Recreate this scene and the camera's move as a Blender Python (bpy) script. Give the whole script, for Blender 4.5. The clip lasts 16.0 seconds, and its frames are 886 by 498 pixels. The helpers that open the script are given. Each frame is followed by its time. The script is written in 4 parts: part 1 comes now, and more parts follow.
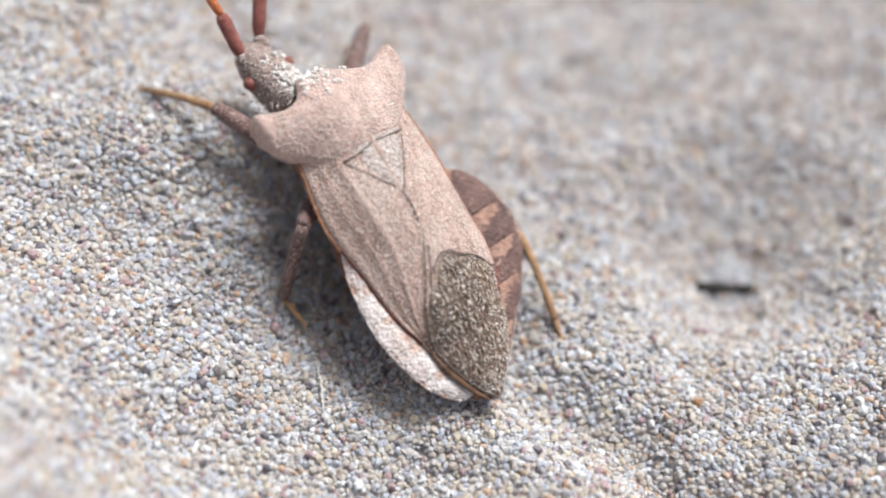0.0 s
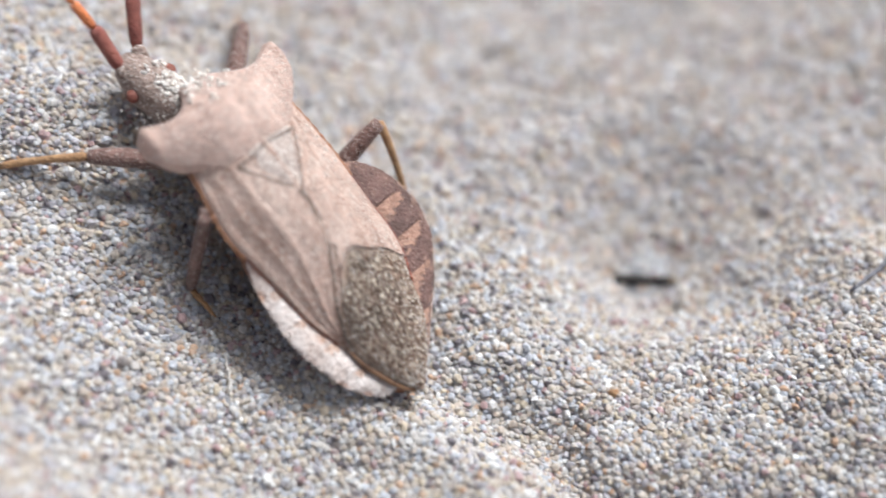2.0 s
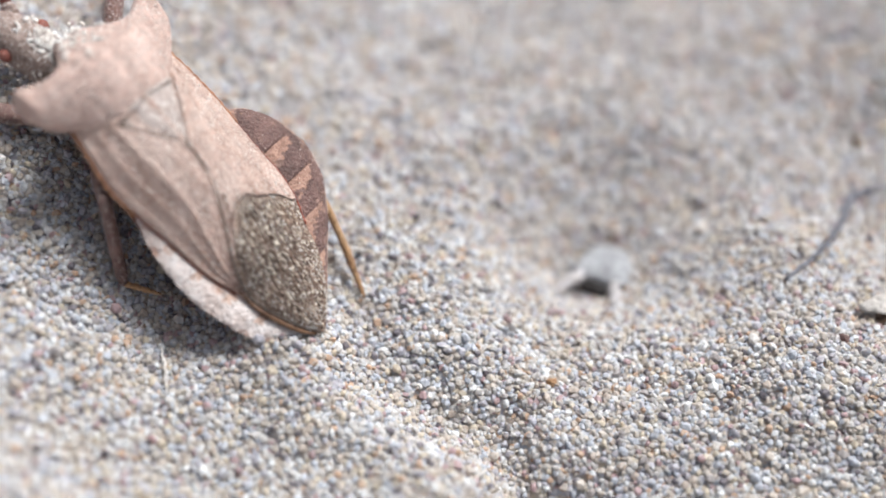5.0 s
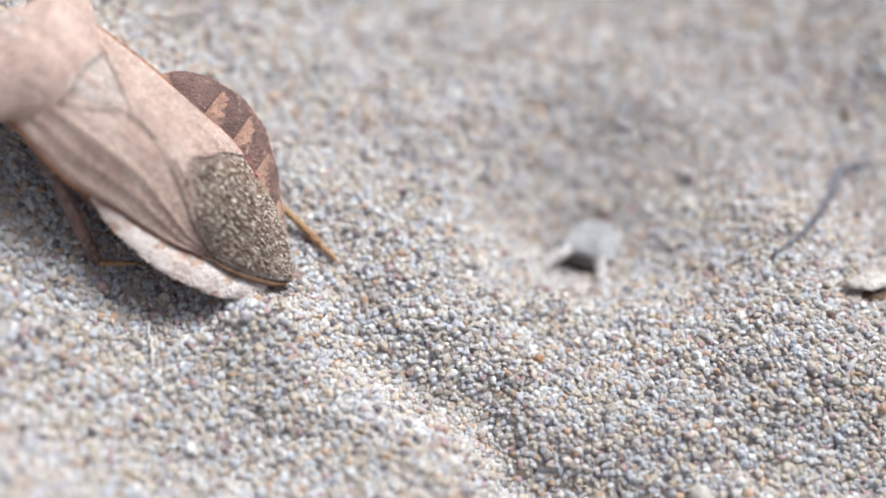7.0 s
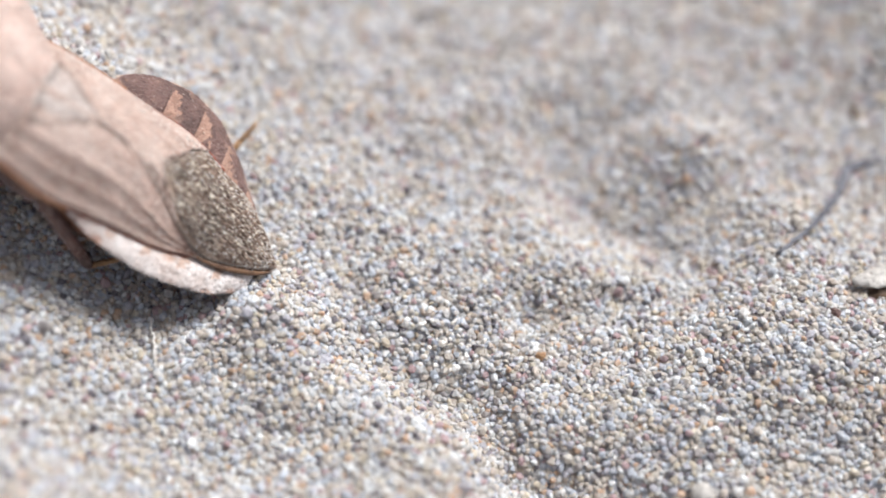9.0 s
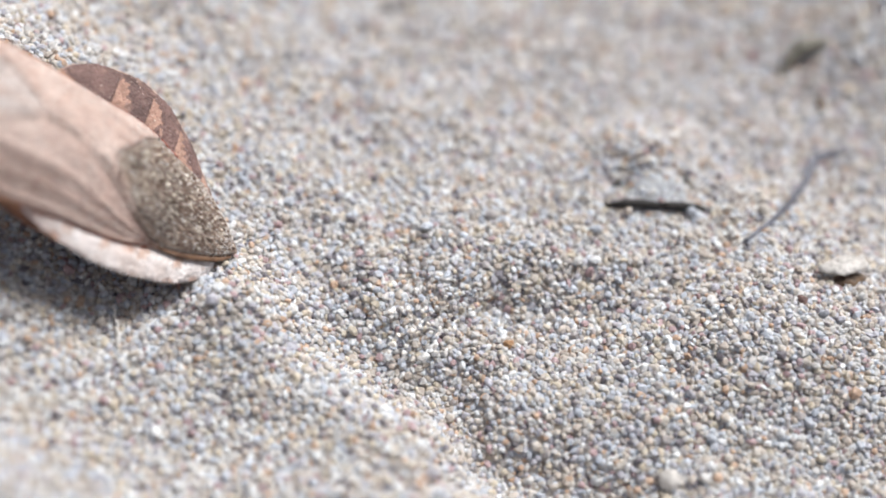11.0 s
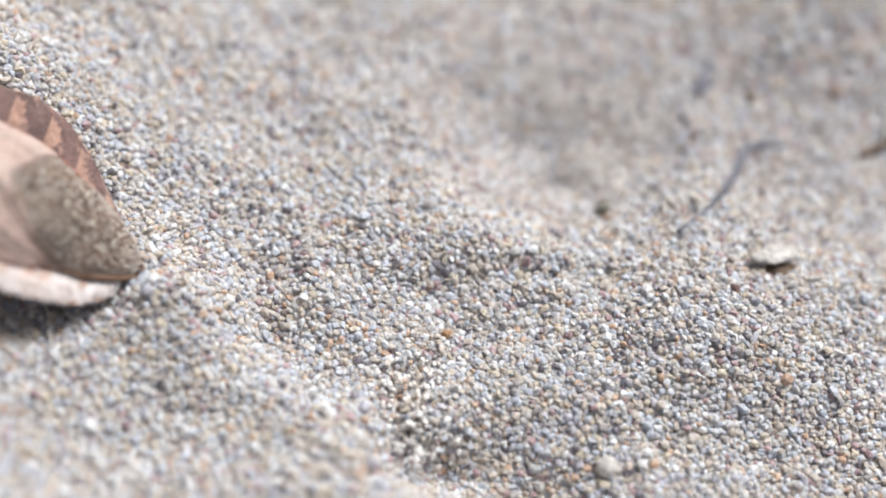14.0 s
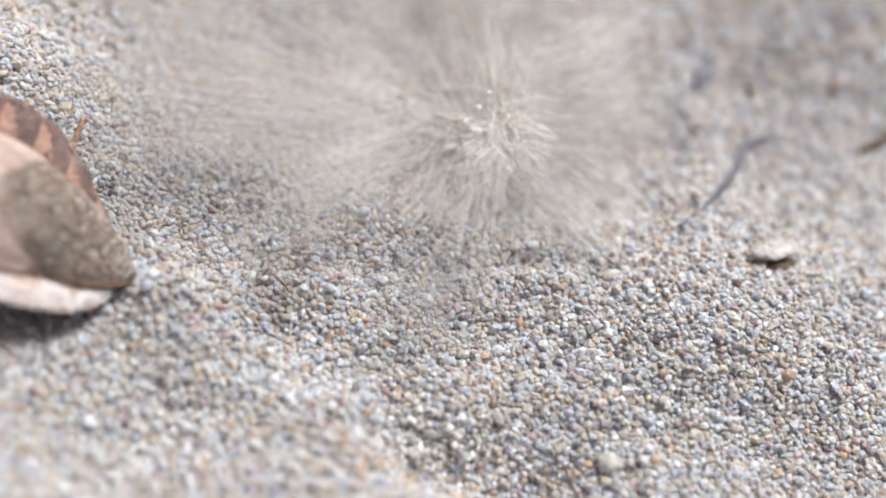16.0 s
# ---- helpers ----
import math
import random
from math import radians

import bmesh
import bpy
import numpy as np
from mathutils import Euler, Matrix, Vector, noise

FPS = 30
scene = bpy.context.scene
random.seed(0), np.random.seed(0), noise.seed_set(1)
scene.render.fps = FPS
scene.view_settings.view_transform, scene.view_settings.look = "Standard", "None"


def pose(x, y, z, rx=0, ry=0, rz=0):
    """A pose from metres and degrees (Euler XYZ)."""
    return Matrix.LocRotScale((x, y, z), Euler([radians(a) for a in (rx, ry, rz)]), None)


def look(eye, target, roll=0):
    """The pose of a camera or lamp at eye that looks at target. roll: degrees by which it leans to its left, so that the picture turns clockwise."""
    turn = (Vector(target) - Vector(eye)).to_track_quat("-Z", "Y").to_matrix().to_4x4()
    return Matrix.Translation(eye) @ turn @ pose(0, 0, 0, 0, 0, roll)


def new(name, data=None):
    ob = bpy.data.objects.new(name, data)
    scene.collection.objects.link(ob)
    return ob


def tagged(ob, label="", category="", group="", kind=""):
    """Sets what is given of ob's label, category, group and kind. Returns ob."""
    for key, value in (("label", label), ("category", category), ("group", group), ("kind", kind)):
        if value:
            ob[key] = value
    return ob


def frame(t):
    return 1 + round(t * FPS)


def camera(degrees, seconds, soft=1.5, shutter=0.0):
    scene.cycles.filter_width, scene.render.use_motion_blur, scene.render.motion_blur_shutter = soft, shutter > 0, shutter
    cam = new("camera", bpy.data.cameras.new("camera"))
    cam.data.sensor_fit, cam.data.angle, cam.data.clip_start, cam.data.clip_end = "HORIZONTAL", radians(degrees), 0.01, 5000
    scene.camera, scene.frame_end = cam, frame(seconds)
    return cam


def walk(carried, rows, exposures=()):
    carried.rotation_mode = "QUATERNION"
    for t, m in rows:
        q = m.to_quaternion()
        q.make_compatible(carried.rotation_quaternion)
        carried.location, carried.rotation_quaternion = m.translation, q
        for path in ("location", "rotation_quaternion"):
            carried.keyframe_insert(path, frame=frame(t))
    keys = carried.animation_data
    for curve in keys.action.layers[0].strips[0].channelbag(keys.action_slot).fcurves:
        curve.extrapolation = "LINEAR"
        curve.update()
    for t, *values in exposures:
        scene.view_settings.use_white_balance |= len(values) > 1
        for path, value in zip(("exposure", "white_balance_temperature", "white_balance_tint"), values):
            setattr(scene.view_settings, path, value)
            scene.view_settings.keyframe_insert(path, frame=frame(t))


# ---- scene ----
import itertools

# All measures below are millimetres; MM turns them into metres.
MM = 0.001
rng = np.random.default_rng(7)

cam = camera(40.0, 16.0, soft=1.8, shutter=0.9)
cam.data.dof.use_dof = True
cam.data.dof.focus_distance = 30.0 * MM
cam.data.dof.aperture_fstop = 22.0
walk(cam, [
    (0, pose(-0.00000, -0.01749, 0.02799, 32.00, 0.00, 0.00)),
    (0.5, pose(0.00010, -0.01749, 0.02801, 32.23, -0.28, -0.32)),
    (1, pose(0.00029, -0.01759, 0.02783, 32.57, -0.64, -0.37)),
    (1.5, pose(0.00044, -0.01777, 0.02740, 32.88, -1.64, -0.89)),
    (2, pose(0.00057, -0.01779, 0.02710, 32.88, -2.57, -1.60)),
    (2.5, pose(0.00066, -0.01779, 0.02678, 32.76, -3.69, -2.33)),
    (3, pose(0.00059, -0.01783, 0.02675, 32.97, -4.25, -2.60)),
    (3.5, pose(0.00057, -0.01800, 0.02663, 33.04, -4.78, -3.04)),
    (4, pose(0.00052, -0.01809, 0.02652, 33.11, -5.24, -3.43)),
    (4.2, pose(0.00048, -0.01813, 0.02657, 33.37, -5.12, -3.30)),
    (6.5, pose(0.00055, -0.01793, 0.02697, 32.54, -5.21, -3.24)),
    (7, pose(0.00059, -0.01780, 0.02693, 31.63, -5.49, -3.48)),
    (7.5, pose(0.00060, -0.01781, 0.02697, 31.83, -5.21, -3.28)),
    (8, pose(0.00075, -0.01788, 0.02696, 31.76, -4.86, -2.87)),
    (10.3, pose(0.00189, -0.01818, 0.02683, 31.61, -3.79, -2.57)),
    (10.5, pose(0.00159, -0.01842, 0.02666, 31.96, -4.63, -3.04)),
    (11, pose(0.00144, -0.01836, 0.02652, 32.20, -5.35, -3.43)),
    (11.5, pose(0.00152, -0.01841, 0.02641, 32.21, -5.74, -3.82)),
    (12, pose(0.00147, -0.01843, 0.02637, 32.25, -6.64, -4.46)),
    (12.5, pose(0.00145, -0.01850, 0.02636, 32.24, -7.27, -4.98)),
    (13, pose(0.00117, -0.01851, 0.02626, 32.49, -7.65, -5.16)),
    (13.5, pose(0.00131, -0.01865, 0.02629, 32.64, -7.51, -5.09)),
    (14, pose(0.00118, -0.01858, 0.02631, 32.54, -8.15, -5.45)),
    (14.5, pose(0.00117, -0.01874, 0.02635, 32.95, -8.16, -5.37)),
    (15, pose(0.00094, -0.01852, 0.02641, 32.53, -8.66, -5.66)),
    (15.5, pose(0.00089, -0.01859, 0.02629, 32.55, -8.61, -5.59)),
    (16, pose(0.00089, -0.01844, 0.02618, 32.27, -8.65, -5.73)),
])

# ---- daylight: bright overcast, strongest from high up beyond the pit ----
SUN_ELEV, SUN_AZ = 57.0, 40.0   # degrees above the ground; clockwise from +y
world = bpy.data.worlds.new("overcast_sky")
scene.world = world
world.use_nodes = True
wn = world.node_tree.nodes
sky = wn.new("ShaderNodeTexSky")
sky.sky_type, sky.sun_disc = "NISHITA", False
sky.sun_elevation, sky.sun_rotation = radians(SUN_ELEV), radians(SUN_AZ)
sky.air_density, sky.dust_density = 1.0, 6.0
soft_sky = wn.new("ShaderNodeHueSaturation")
soft_sky.inputs["Saturation"].default_value = 0.55
world.node_tree.links.new(sky.outputs[0], soft_sky.inputs["Color"])
world.node_tree.links.new(soft_sky.outputs[0], wn["Background"].inputs["Color"])
wn["Background"].inputs["Strength"].default_value = 0.062
sun = new("sun", bpy.data.lights.new("sun", "SUN"))
sun.data.energy, sun.data.angle, sun.data.color = 3.0, radians(22), (0.955, 0.985, 1.015)
_e, _a = radians(SUN_ELEV), radians(SUN_AZ)
sun.matrix_world = look((math.sin(_a) * math.cos(_e), math.cos(_a) * math.cos(_e), math.sin(_e)), (0, 0, 0))
scene.view_settings.exposure = 0.50


# ---- materials ----
def blank(name, rough=0.6, spec=0.4):
    m = bpy.data.materials.new(name)
    m.use_nodes = True
    b = m.node_tree.nodes["Principled BSDF"]
    b.inputs["Roughness"].default_value = rough
    b.inputs["Specular IOR Level"].default_value = spec
    return m, m.node_tree.nodes, m.node_tree.links, b


def ramp(nodes, stops, mode="LINEAR"):
    r = nodes.new("ShaderNodeValToRGB")
    r.color_ramp.interpolation = mode
    while len(r.color_ramp.elements) < len(stops):
        r.color_ramp.elements.new(0.5)
    for e, (p, c) in zip(r.color_ramp.elements, stops):
        e.position, e.color = p, (*c, 1)
    return r


def mm_coords(nodes, links, stretch=(1, 1, 1)):
    """Object coordinates in millimetres."""
    tc = nodes.new("ShaderNodeTexCoord")
    mp = nodes.new("ShaderNodeMapping")
    mp.inputs["Scale"].default_value = [1000 * s for s in stretch]
    links.new(tc.outputs["Object"], mp.inputs["Vector"])
    return mp.outputs["Vector"]


def noise_of(nodes, links, vec, scale, detail=3.0, rough=0.55):
    n = nodes.new("ShaderNodeTexNoise")
    n.inputs["Scale"].default_value, n.inputs["Detail"].default_value, n.inputs["Roughness"].default_value = scale, detail, rough
    links.new(vec, n.inputs["Vector"])
    return n.outputs["Fac"]


def mix(nodes, links, fac, a, b, how="MIX"):
    n = nodes.new("ShaderNodeMix")
    n.data_type, n.blend_type = "RGBA", how
    for sock, v in ((n.inputs[0], fac), (n.inputs[6], a), (n.inputs[7], b)):
        if isinstance(v, bpy.types.NodeSocket):
            links.new(v, sock)
        else:
            sock.default_value = v if not isinstance(v, tuple) else (*v, 1)
    return n.outputs[2]


def bump(nodes, links, bsdf, height, dist, strength=1.0):
    n = nodes.new("ShaderNodeBump")
    n.inputs["Distance"].default_value, n.inputs["Strength"].default_value = dist * MM, strength
    links.new(height, n.inputs["Height"])
    links.new(n.outputs[0], bsdf.inputs["Normal"])


GRAINS = [(0.0, (0.63, 0.605, 0.585)), (0.18, (0.595, 0.535, 0.475)), (0.33, (0.56, 0.585, 0.64)), (0.46, (0.555, 0.48, 0.42)), (0.57, (0.52, 0.505, 0.55)),
          (0.66, (0.77, 0.77, 0.77)), (0.77, (0.42, 0.385, 0.375)), (0.83, (0.59, 0.415, 0.305)), (0.87, (0.21, 0.19, 0.21)), (0.905, (0.64, 0.56, 0.45)), (0.96, (0.48, 0.345, 0.35))]


def sand_grain_material():
    m, n, l, b = blank("quartz_sand", 0.38, 0.4)
    b.inputs["Subsurface Weight"].default_value = 0.45
    b.inputs["Subsurface Radius"].default_value = (1.0, 0.88, 0.78)
    b.inputs["Subsurface Scale"].default_value = 0.10 * MM
    g = n.new("ShaderNodeNewGeometry")
    r = ramp(n, GRAINS, "CONSTANT")
    l.new(g.outputs["Random Per Island"], r.inputs[0])
    v = mm_coords(n, l)
    tint = noise_of(n, l, v, 9.0, 2)
    shade = ramp(n, [(0.3, (0.72, 0.71, 0.70)), (0.7, (1.0, 1.0, 1.0))])
    l.new(tint, shade.inputs[0])
    l.new(mix(n, l, 1.0, r.outputs[0], shade.outputs[0], "MULTIPLY"), b.inputs["Base Color"])
    rr = n.new("ShaderNodeMapRange")
    rr.inputs["To Min"].default_value, rr.inputs["To Max"].default_value = 0.16, 0.7
    wn2 = n.new("ShaderNodeTexWhiteNoise")
    wn2.noise_dimensions = "1D"
    l.new(g.outputs["Random Per Island"], wn2.inputs["W"])
    l.new(wn2.outputs["Value"], rr.inputs["Value"])
    l.new(rr.outputs[0], b.inputs["Roughness"])
    bump(n, l, b, noise_of(n, l, v, 40.0, 2), 0.02, 0.5)
    return m


def sand_bed_material():
    m, n, l, b = blank("packed_sand", 0.85, 0.2)
    v = mm_coords(n, l)
    vo = n.new("ShaderNodeTexVoronoi")
    vo.inputs["Scale"].default_value = 5.0
    l.new(v, vo.inputs["Vector"])
    sep = n.new("ShaderNodeSeparateColor")
    l.new(vo.outputs["Color"], sep.inputs[0])
    r = ramp(n, GRAINS, "CONSTANT")
    l.new(sep.outputs[0], r.inputs[0])
    l.new(r.outputs[0], b.inputs["Base Color"])
    bump(n, l, b, vo.outputs["Distance"], 0.08, -0.8)
    return m


def shell_material(name, stops, speck=(0.75, 0.66, 0.58), speck_at=0.66, grain=16.0, rough=0.55, relief=0.035, stretch=(1, 1, 1), spec=0.35, sheen=0.15, blotch=None):
    """Dusty, finely punctured insect cuticle: patches, pits and pale specks."""
    m, n, l, b = blank(name, rough, spec)
    v = mm_coords(n, l, stretch)
    patch = ramp(n, stops)
    l.new(noise_of(n, l, v, 1.1, 5, 0.6), patch.inputs[0])
    pit = n.new("ShaderNodeTexVoronoi")
    pit.inputs["Scale"].default_value = grain
    l.new(v, pit.inputs["Vector"])
    pr = ramp(n, [(0.05, (0.40, 0.35, 0.33)), (0.40, (1, 1, 1))])
    l.new(pit.outputs["Distance"], pr.inputs[0])
    first = patch.outputs[0]
    if blotch:
        br = ramp(n, [(0.58, (0, 0, 0)), (0.66, (1, 1, 1))])
        l.new(noise_of(n, l, v, 1.5, 2, 0.5), br.inputs[0])
        first = mix(n, l, br.outputs[0], first, blotch)
    mid = ramp(n, [(0.30, (0.55, 0.53, 0.52)), (0.62, (1.12, 1.12, 1.12))])
    l.new(noise_of(n, l, v, 4.5, 4, 0.65), mid.inputs[0])
    first = mix(n, l, 0.62, first, mid.outputs[0], "MULTIPLY")
    col = mix(n, l, 0.8, first, pr.outputs[0], "MULTIPLY")
    fine = noise_of(n, l, v, grain * 1.3, 3, 0.7)
    sr = ramp(n, [(speck_at - 0.05, (0, 0, 0)), (speck_at + 0.03, (1, 1, 1))])
    l.new(fine, sr.inputs[0])
    l.new(mix(n, l, sr.outputs[0], col, speck), b.inputs["Base Color"])
    add = n.new("ShaderNodeMath")
    add.operation = "ADD"
    l.new(pit.outputs["Distance"], add.inputs[0])
    l.new(fine, add.inputs[1])
    bump(n, l, b, add.outputs[0], relief, 0.9)
    b.inputs["Sheen Weight"].default_value = sheen
    b.inputs["Sheen Roughness"].default_value = 0.4
    return m


SAND = sand_grain_material()
BED = sand_bed_material()
PRONOTUM = shell_material("dusty_brown_shield", [(0.25, (0.50, 0.325, 0.268)), (0.5, (0.66, 0.46, 0.39)), (0.75, (0.76, 0.58, 0.51))], speck=(0.76, 0.69, 0.64), grain=15, speck_at=0.60, relief=0.045)
SCUTELLUM = shell_material("grey_brown_scutellum", [(0.3, (0.40, 0.305, 0.265)), (0.7, (0.62, 0.50, 0.45))], speck=(0.85, 0.80, 0.76), grain=14, speck_at=0.56, relief=0.06)
CORIUM = shell_material("mottled_brown_forewing", [(0.25, (0.29, 0.170, 0.130)), (0.48, (0.56, 0.375, 0.305)), (0.72, (0.72, 0.55, 0.475))], speck=(0.84, 0.75, 0.68), grain=16, speck_at=0.585, stretch=(0.75, 1.15, 1), relief=0.05)
RED_EDGE = shell_material("reddish_brown_rib", [(0.3, (0.22, 0.050, 0.030)), (0.7, (0.36, 0.095, 0.055))], grain=12, speck_at=0.82, rough=0.4)
DARK_RIB = shell_material("dark_wing_rib", [(0.3, (0.055, 0.042, 0.036)), (0.7, (0.15, 0.115, 0.095))], grain=9, speck_at=0.76, rough=0.4)
MEMBRANE = shell_material("bronze_wing_membrane", [(0.3, (0.10, 0.062, 0.046)), (0.7, (0.28, 0.185, 0.135))], speck=(0.80, 0.71, 0.58), speck_at=0.60, grain=9, rough=0.42, relief=0.08, stretch=(0.6, 1.3, 1), spec=0.5, sheen=0.0)
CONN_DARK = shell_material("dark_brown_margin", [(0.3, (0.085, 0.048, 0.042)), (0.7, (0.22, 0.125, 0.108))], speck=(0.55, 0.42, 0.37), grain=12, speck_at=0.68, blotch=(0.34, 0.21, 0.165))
# left margin: lightened so the colour carries the light on that side
CONN_PALE_LIT = shell_material("pale_pink_lit_margin", [(0.3, (0.70, 0.56, 0.50)), (0.6, (0.86, 0.79, 0.76))], speck=(0.90, 0.86, 0.84), grain=12, speck_at=0.62, blotch=(0.62, 0.40, 0.31))
BELLY = shell_material("orange_brown_underside", [(0.3, (0.15, 0.055, 0.030)), (0.7, (0.28, 0.115, 0.060))], grain=12, speck_at=0.75)
LEG = shell_material("red_brown_leg", [(0.3, (0.115, 0.058, 0.048)), (0.7, (0.235, 0.132, 0.112))], speck=(0.52, 0.45, 0.42), grain=14, speck_at=0.60)
HEAD = shell_material("dusty_grey_brown_head", [(0.3, (0.22, 0.15, 0.125)), (0.7, (0.36, 0.27, 0.235))], speck=(0.66, 0.60, 0.55), grain=11, speck_at=0.59)
TARSUS = shell_material("amber_leg", [(0.3, (0.36, 0.19, 0.09)), (0.7, (0.52, 0.32, 0.17))], grain=14, speck_at=0.76)
ANTENNA = shell_material("brick_red_antenna", [(0.3, (0.22, 0.06, 0.05)), (0.7, (0.38, 0.13, 0.10))], grain=20, speck_at=0.72)
ANT_TIP = shell_material("orange_antenna", [(0.3, (0.72, 0.20, 0.07)), (0.7, (0.85, 0.33, 0.14))], grain=20, speck_at=0.8)
EYE = shell_material("red_brown_eye", [(0.3, (0.20, 0.06, 0.045)), (0.7, (0.33, 0.13, 0.10))], grain=22, speck_at=0.85, rough=0.25, relief=0.02, sheen=0)
COSTA = shell_material("orange_brown_wing_edge", [(0.3, (0.30, 0.13, 0.07)), (0.7, (0.50, 0.25, 0.14))], grain=12, speck_at=0.78, rough=0.45)
STRIP = shell_material("amber_brown_strip", [(0.3, (0.10, 0.050, 0.030)), (0.7, (0.23, 0.13, 0.075))], grain=9, speck_at=0.82, rough=0.32, relief=0.02)
MEM_EDGE = shell_material("pale_brown_membrane_border", [(0.3, (0.24, 0.165, 0.125)), (0.7, (0.40, 0.30, 0.24))], grain=13, speck_at=0.66, rough=0.4, relief=0.03)
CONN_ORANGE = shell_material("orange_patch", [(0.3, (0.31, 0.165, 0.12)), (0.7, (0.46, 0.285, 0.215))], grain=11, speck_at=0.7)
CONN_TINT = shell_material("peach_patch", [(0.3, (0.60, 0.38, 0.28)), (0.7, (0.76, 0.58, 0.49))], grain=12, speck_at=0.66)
JAW = shell_material("pale_horn_jaw", [(0.3, (0.40, 0.37, 0.37)), (0.7, (0.58, 0.555, 0.56))], grain=8, rough=0.4, speck_at=0.8)
LION = shell_material("grey_dusty_skin", [(0.3, (0.27, 0.275, 0.29)), (0.7, (0.46, 0.47, 0.49))], grain=9, speck_at=0.7)
# black-brown skin; the same colour stands in for shade in the pit
SKIN_SHADE = shell_material("black_brown_skin_shade", [(0.3, (0.012, 0.010, 0.010)), (0.7, (0.035, 0.028, 0.025))], grain=9, speck_at=0.9, sheen=0)
TWIG = shell_material("dark_grey_twig", [(0.3, (0.07, 0.07, 0.09)), (0.7, (0.24, 0.24, 0.28))], grain=6, stretch=(0.4, 2, 2), speck_at=0.78)
STRAW = shell_material("pale_straw", [(0.3, (0.62, 0.57, 0.50)), (0.7, (0.80, 0.77, 0.74))], grain=6, stretch=(0.3, 2, 2), speck_at=0.8)
FLAKE = shell_material("shell_flake", [(0.3, (0.42, 0.39, 0.36)), (0.7, (0.64, 0.60, 0.56))], grain=5, speck_at=0.7)
HAZE = shell_material("pale_sand_dust", [(0.3, (0.84, 0.77, 0.70)), (0.7, (0.95, 0.91, 0.86))], speck=(0.95, 0.93, 0.9), grain=3, speck_at=0.8)
_h = HAZE.node_tree.nodes["Principled BSDF"].inputs
_h["Subsurface Weight"].default_value, _h["Subsurface Scale"].default_value = 0.7, 0.12 * MM
_h["Subsurface Radius"].default_value = (1.0, 0.97, 0.94)
CHIP = shell_material("olive_grey_chip", [(0.3, (0.13, 0.12, 0.095)), (0.7, (0.27, 0.25, 0.20))], grain=6, speck_at=0.7)
BARK = shell_material("brown_plant_bit", [(0.3, (0.07, 0.042, 0.028)), (0.7, (0.18, 0.11, 0.06))], grain=6, speck_at=0.75)


# ---- the lie of the sand ----
def step(a, b, x):
    t = np.clip((x - a) / (b - a), 0, 1)
    return t * t * (3 - 2 * t)


def bell(x, y, cx, cy, rx, ry=None, turn=0.0):
    ry = ry or rx
    c, s = math.cos(radians(turn)), math.sin(radians(turn))
    u, v = (x - cx) * c + (y - cy) * s, -(x - cx) * s + (y - cy) * c
    return np.exp(-(u / rx) ** 2 - (v / ry) ** 2)


def ripples(x, y):
    return (0.10 * np.sin(1.1 * x + 0.6 * y + 0.4) * np.sin(0.9 * y - 0.35 * x + 1.3) + 0.06 * np.sin(2.3 * x - 1.1 * y + 2.0) * np.sin(1.9 * y + 0.8 * x)
            + 0.035 * np.sin(4.1 * x + 2.3 * y) * np.sin(3.7 * y - 2.9 * x + 0.7))


def cone(x, y, cx, cy, r, depth, soft=0.5):
    d = np.sqrt((x - cx) ** 2 + (y - cy) ** 2 + soft ** 2) - soft
    v = 1 - d / r
    v = np.clip((v + np.sqrt(v * v + 0.012)) / 2 - 0.003, 0, 1)      # a rounded rim
    return -depth * v ** 1.15


def lie(x, y):
    """Sand heights without the pits."""
    s = -0.70 * (x + 1.3) - 0.71 * (y + 2.5)          # across the crest that runs from the bug's tail towards the viewer
    a = 0.71 * (x + 1.3) - 0.70 * (y + 2.5)           # along it
    s = s + 0.30 * np.sin(1.15 * a + 0.6) + 0.16 * np.sin(2.7 * a + 1.9)
    run = step(-1.5, 1.5, a)
    z = ripples(x, y)
    z = z + 0.52 * step(-1.6, 0.8, s) * run + 0.14 * np.exp(-((s - 0.4) / 0.9) ** 2) * run
    z = z - 0.62 * np.exp(-((s + 1.5) / 1.0) ** 2) * step(0.0, 3.5, a)
    z = z + 0.40 * bell(x, y, 9.0, -1.2, 5.4, 2.7)
    p = 0.36 * (-x - 3.0) + 0.12 * (y + 2.5)          # the slope that the bug climbs
    p = (p + np.sqrt(p * p + 0.5)) / 2
    z = z + 4.5 * np.tanh(p / 4.5) * step(-8.0, -3.0, y) + 6.0 * bell(x, y, -13.0, -9.0, 5.3, 4.2)
    z = z + 1.4 * bell(x, y, -6.0, 2.0, 3.3, 2.0) + 0.35 * bell(x, y, -2.2, 0.3, 1.8, 1.5) + 0.4 * bell(x, y, -5.0, -1.4, 1.6, 1.1) - 0.8 * bell(x, y, -1.2, -7.2, 3.3, 2.1)
    z = z + 2.2 * bell(x, y, 20.5, 7.5, 5.0, 4.5) + 0.30 * bell(x, y, 1.4, -4.0, 2.2, 1.5) + 0.15 * bell(x, y, -0.6, -2.2, 1.8, 1.5)
    z = z + 1.2 * bell(x, y, 14.2, -4.6, 4.6, 2.8) + 0.35 * bell(x, y, 13.5, -0.6, 2.0, 1.4)
    z = z - 0.50 * bell(x, y, 7.4, -7.7, 1.8, 0.9, 20) - 0.4 * bell(x, y, 8.4, -8.6, 1.2, 0.7) + 0.25 * bell(x, y, 9.5, -6.5, 1.2, 0.8, 20)
    return z


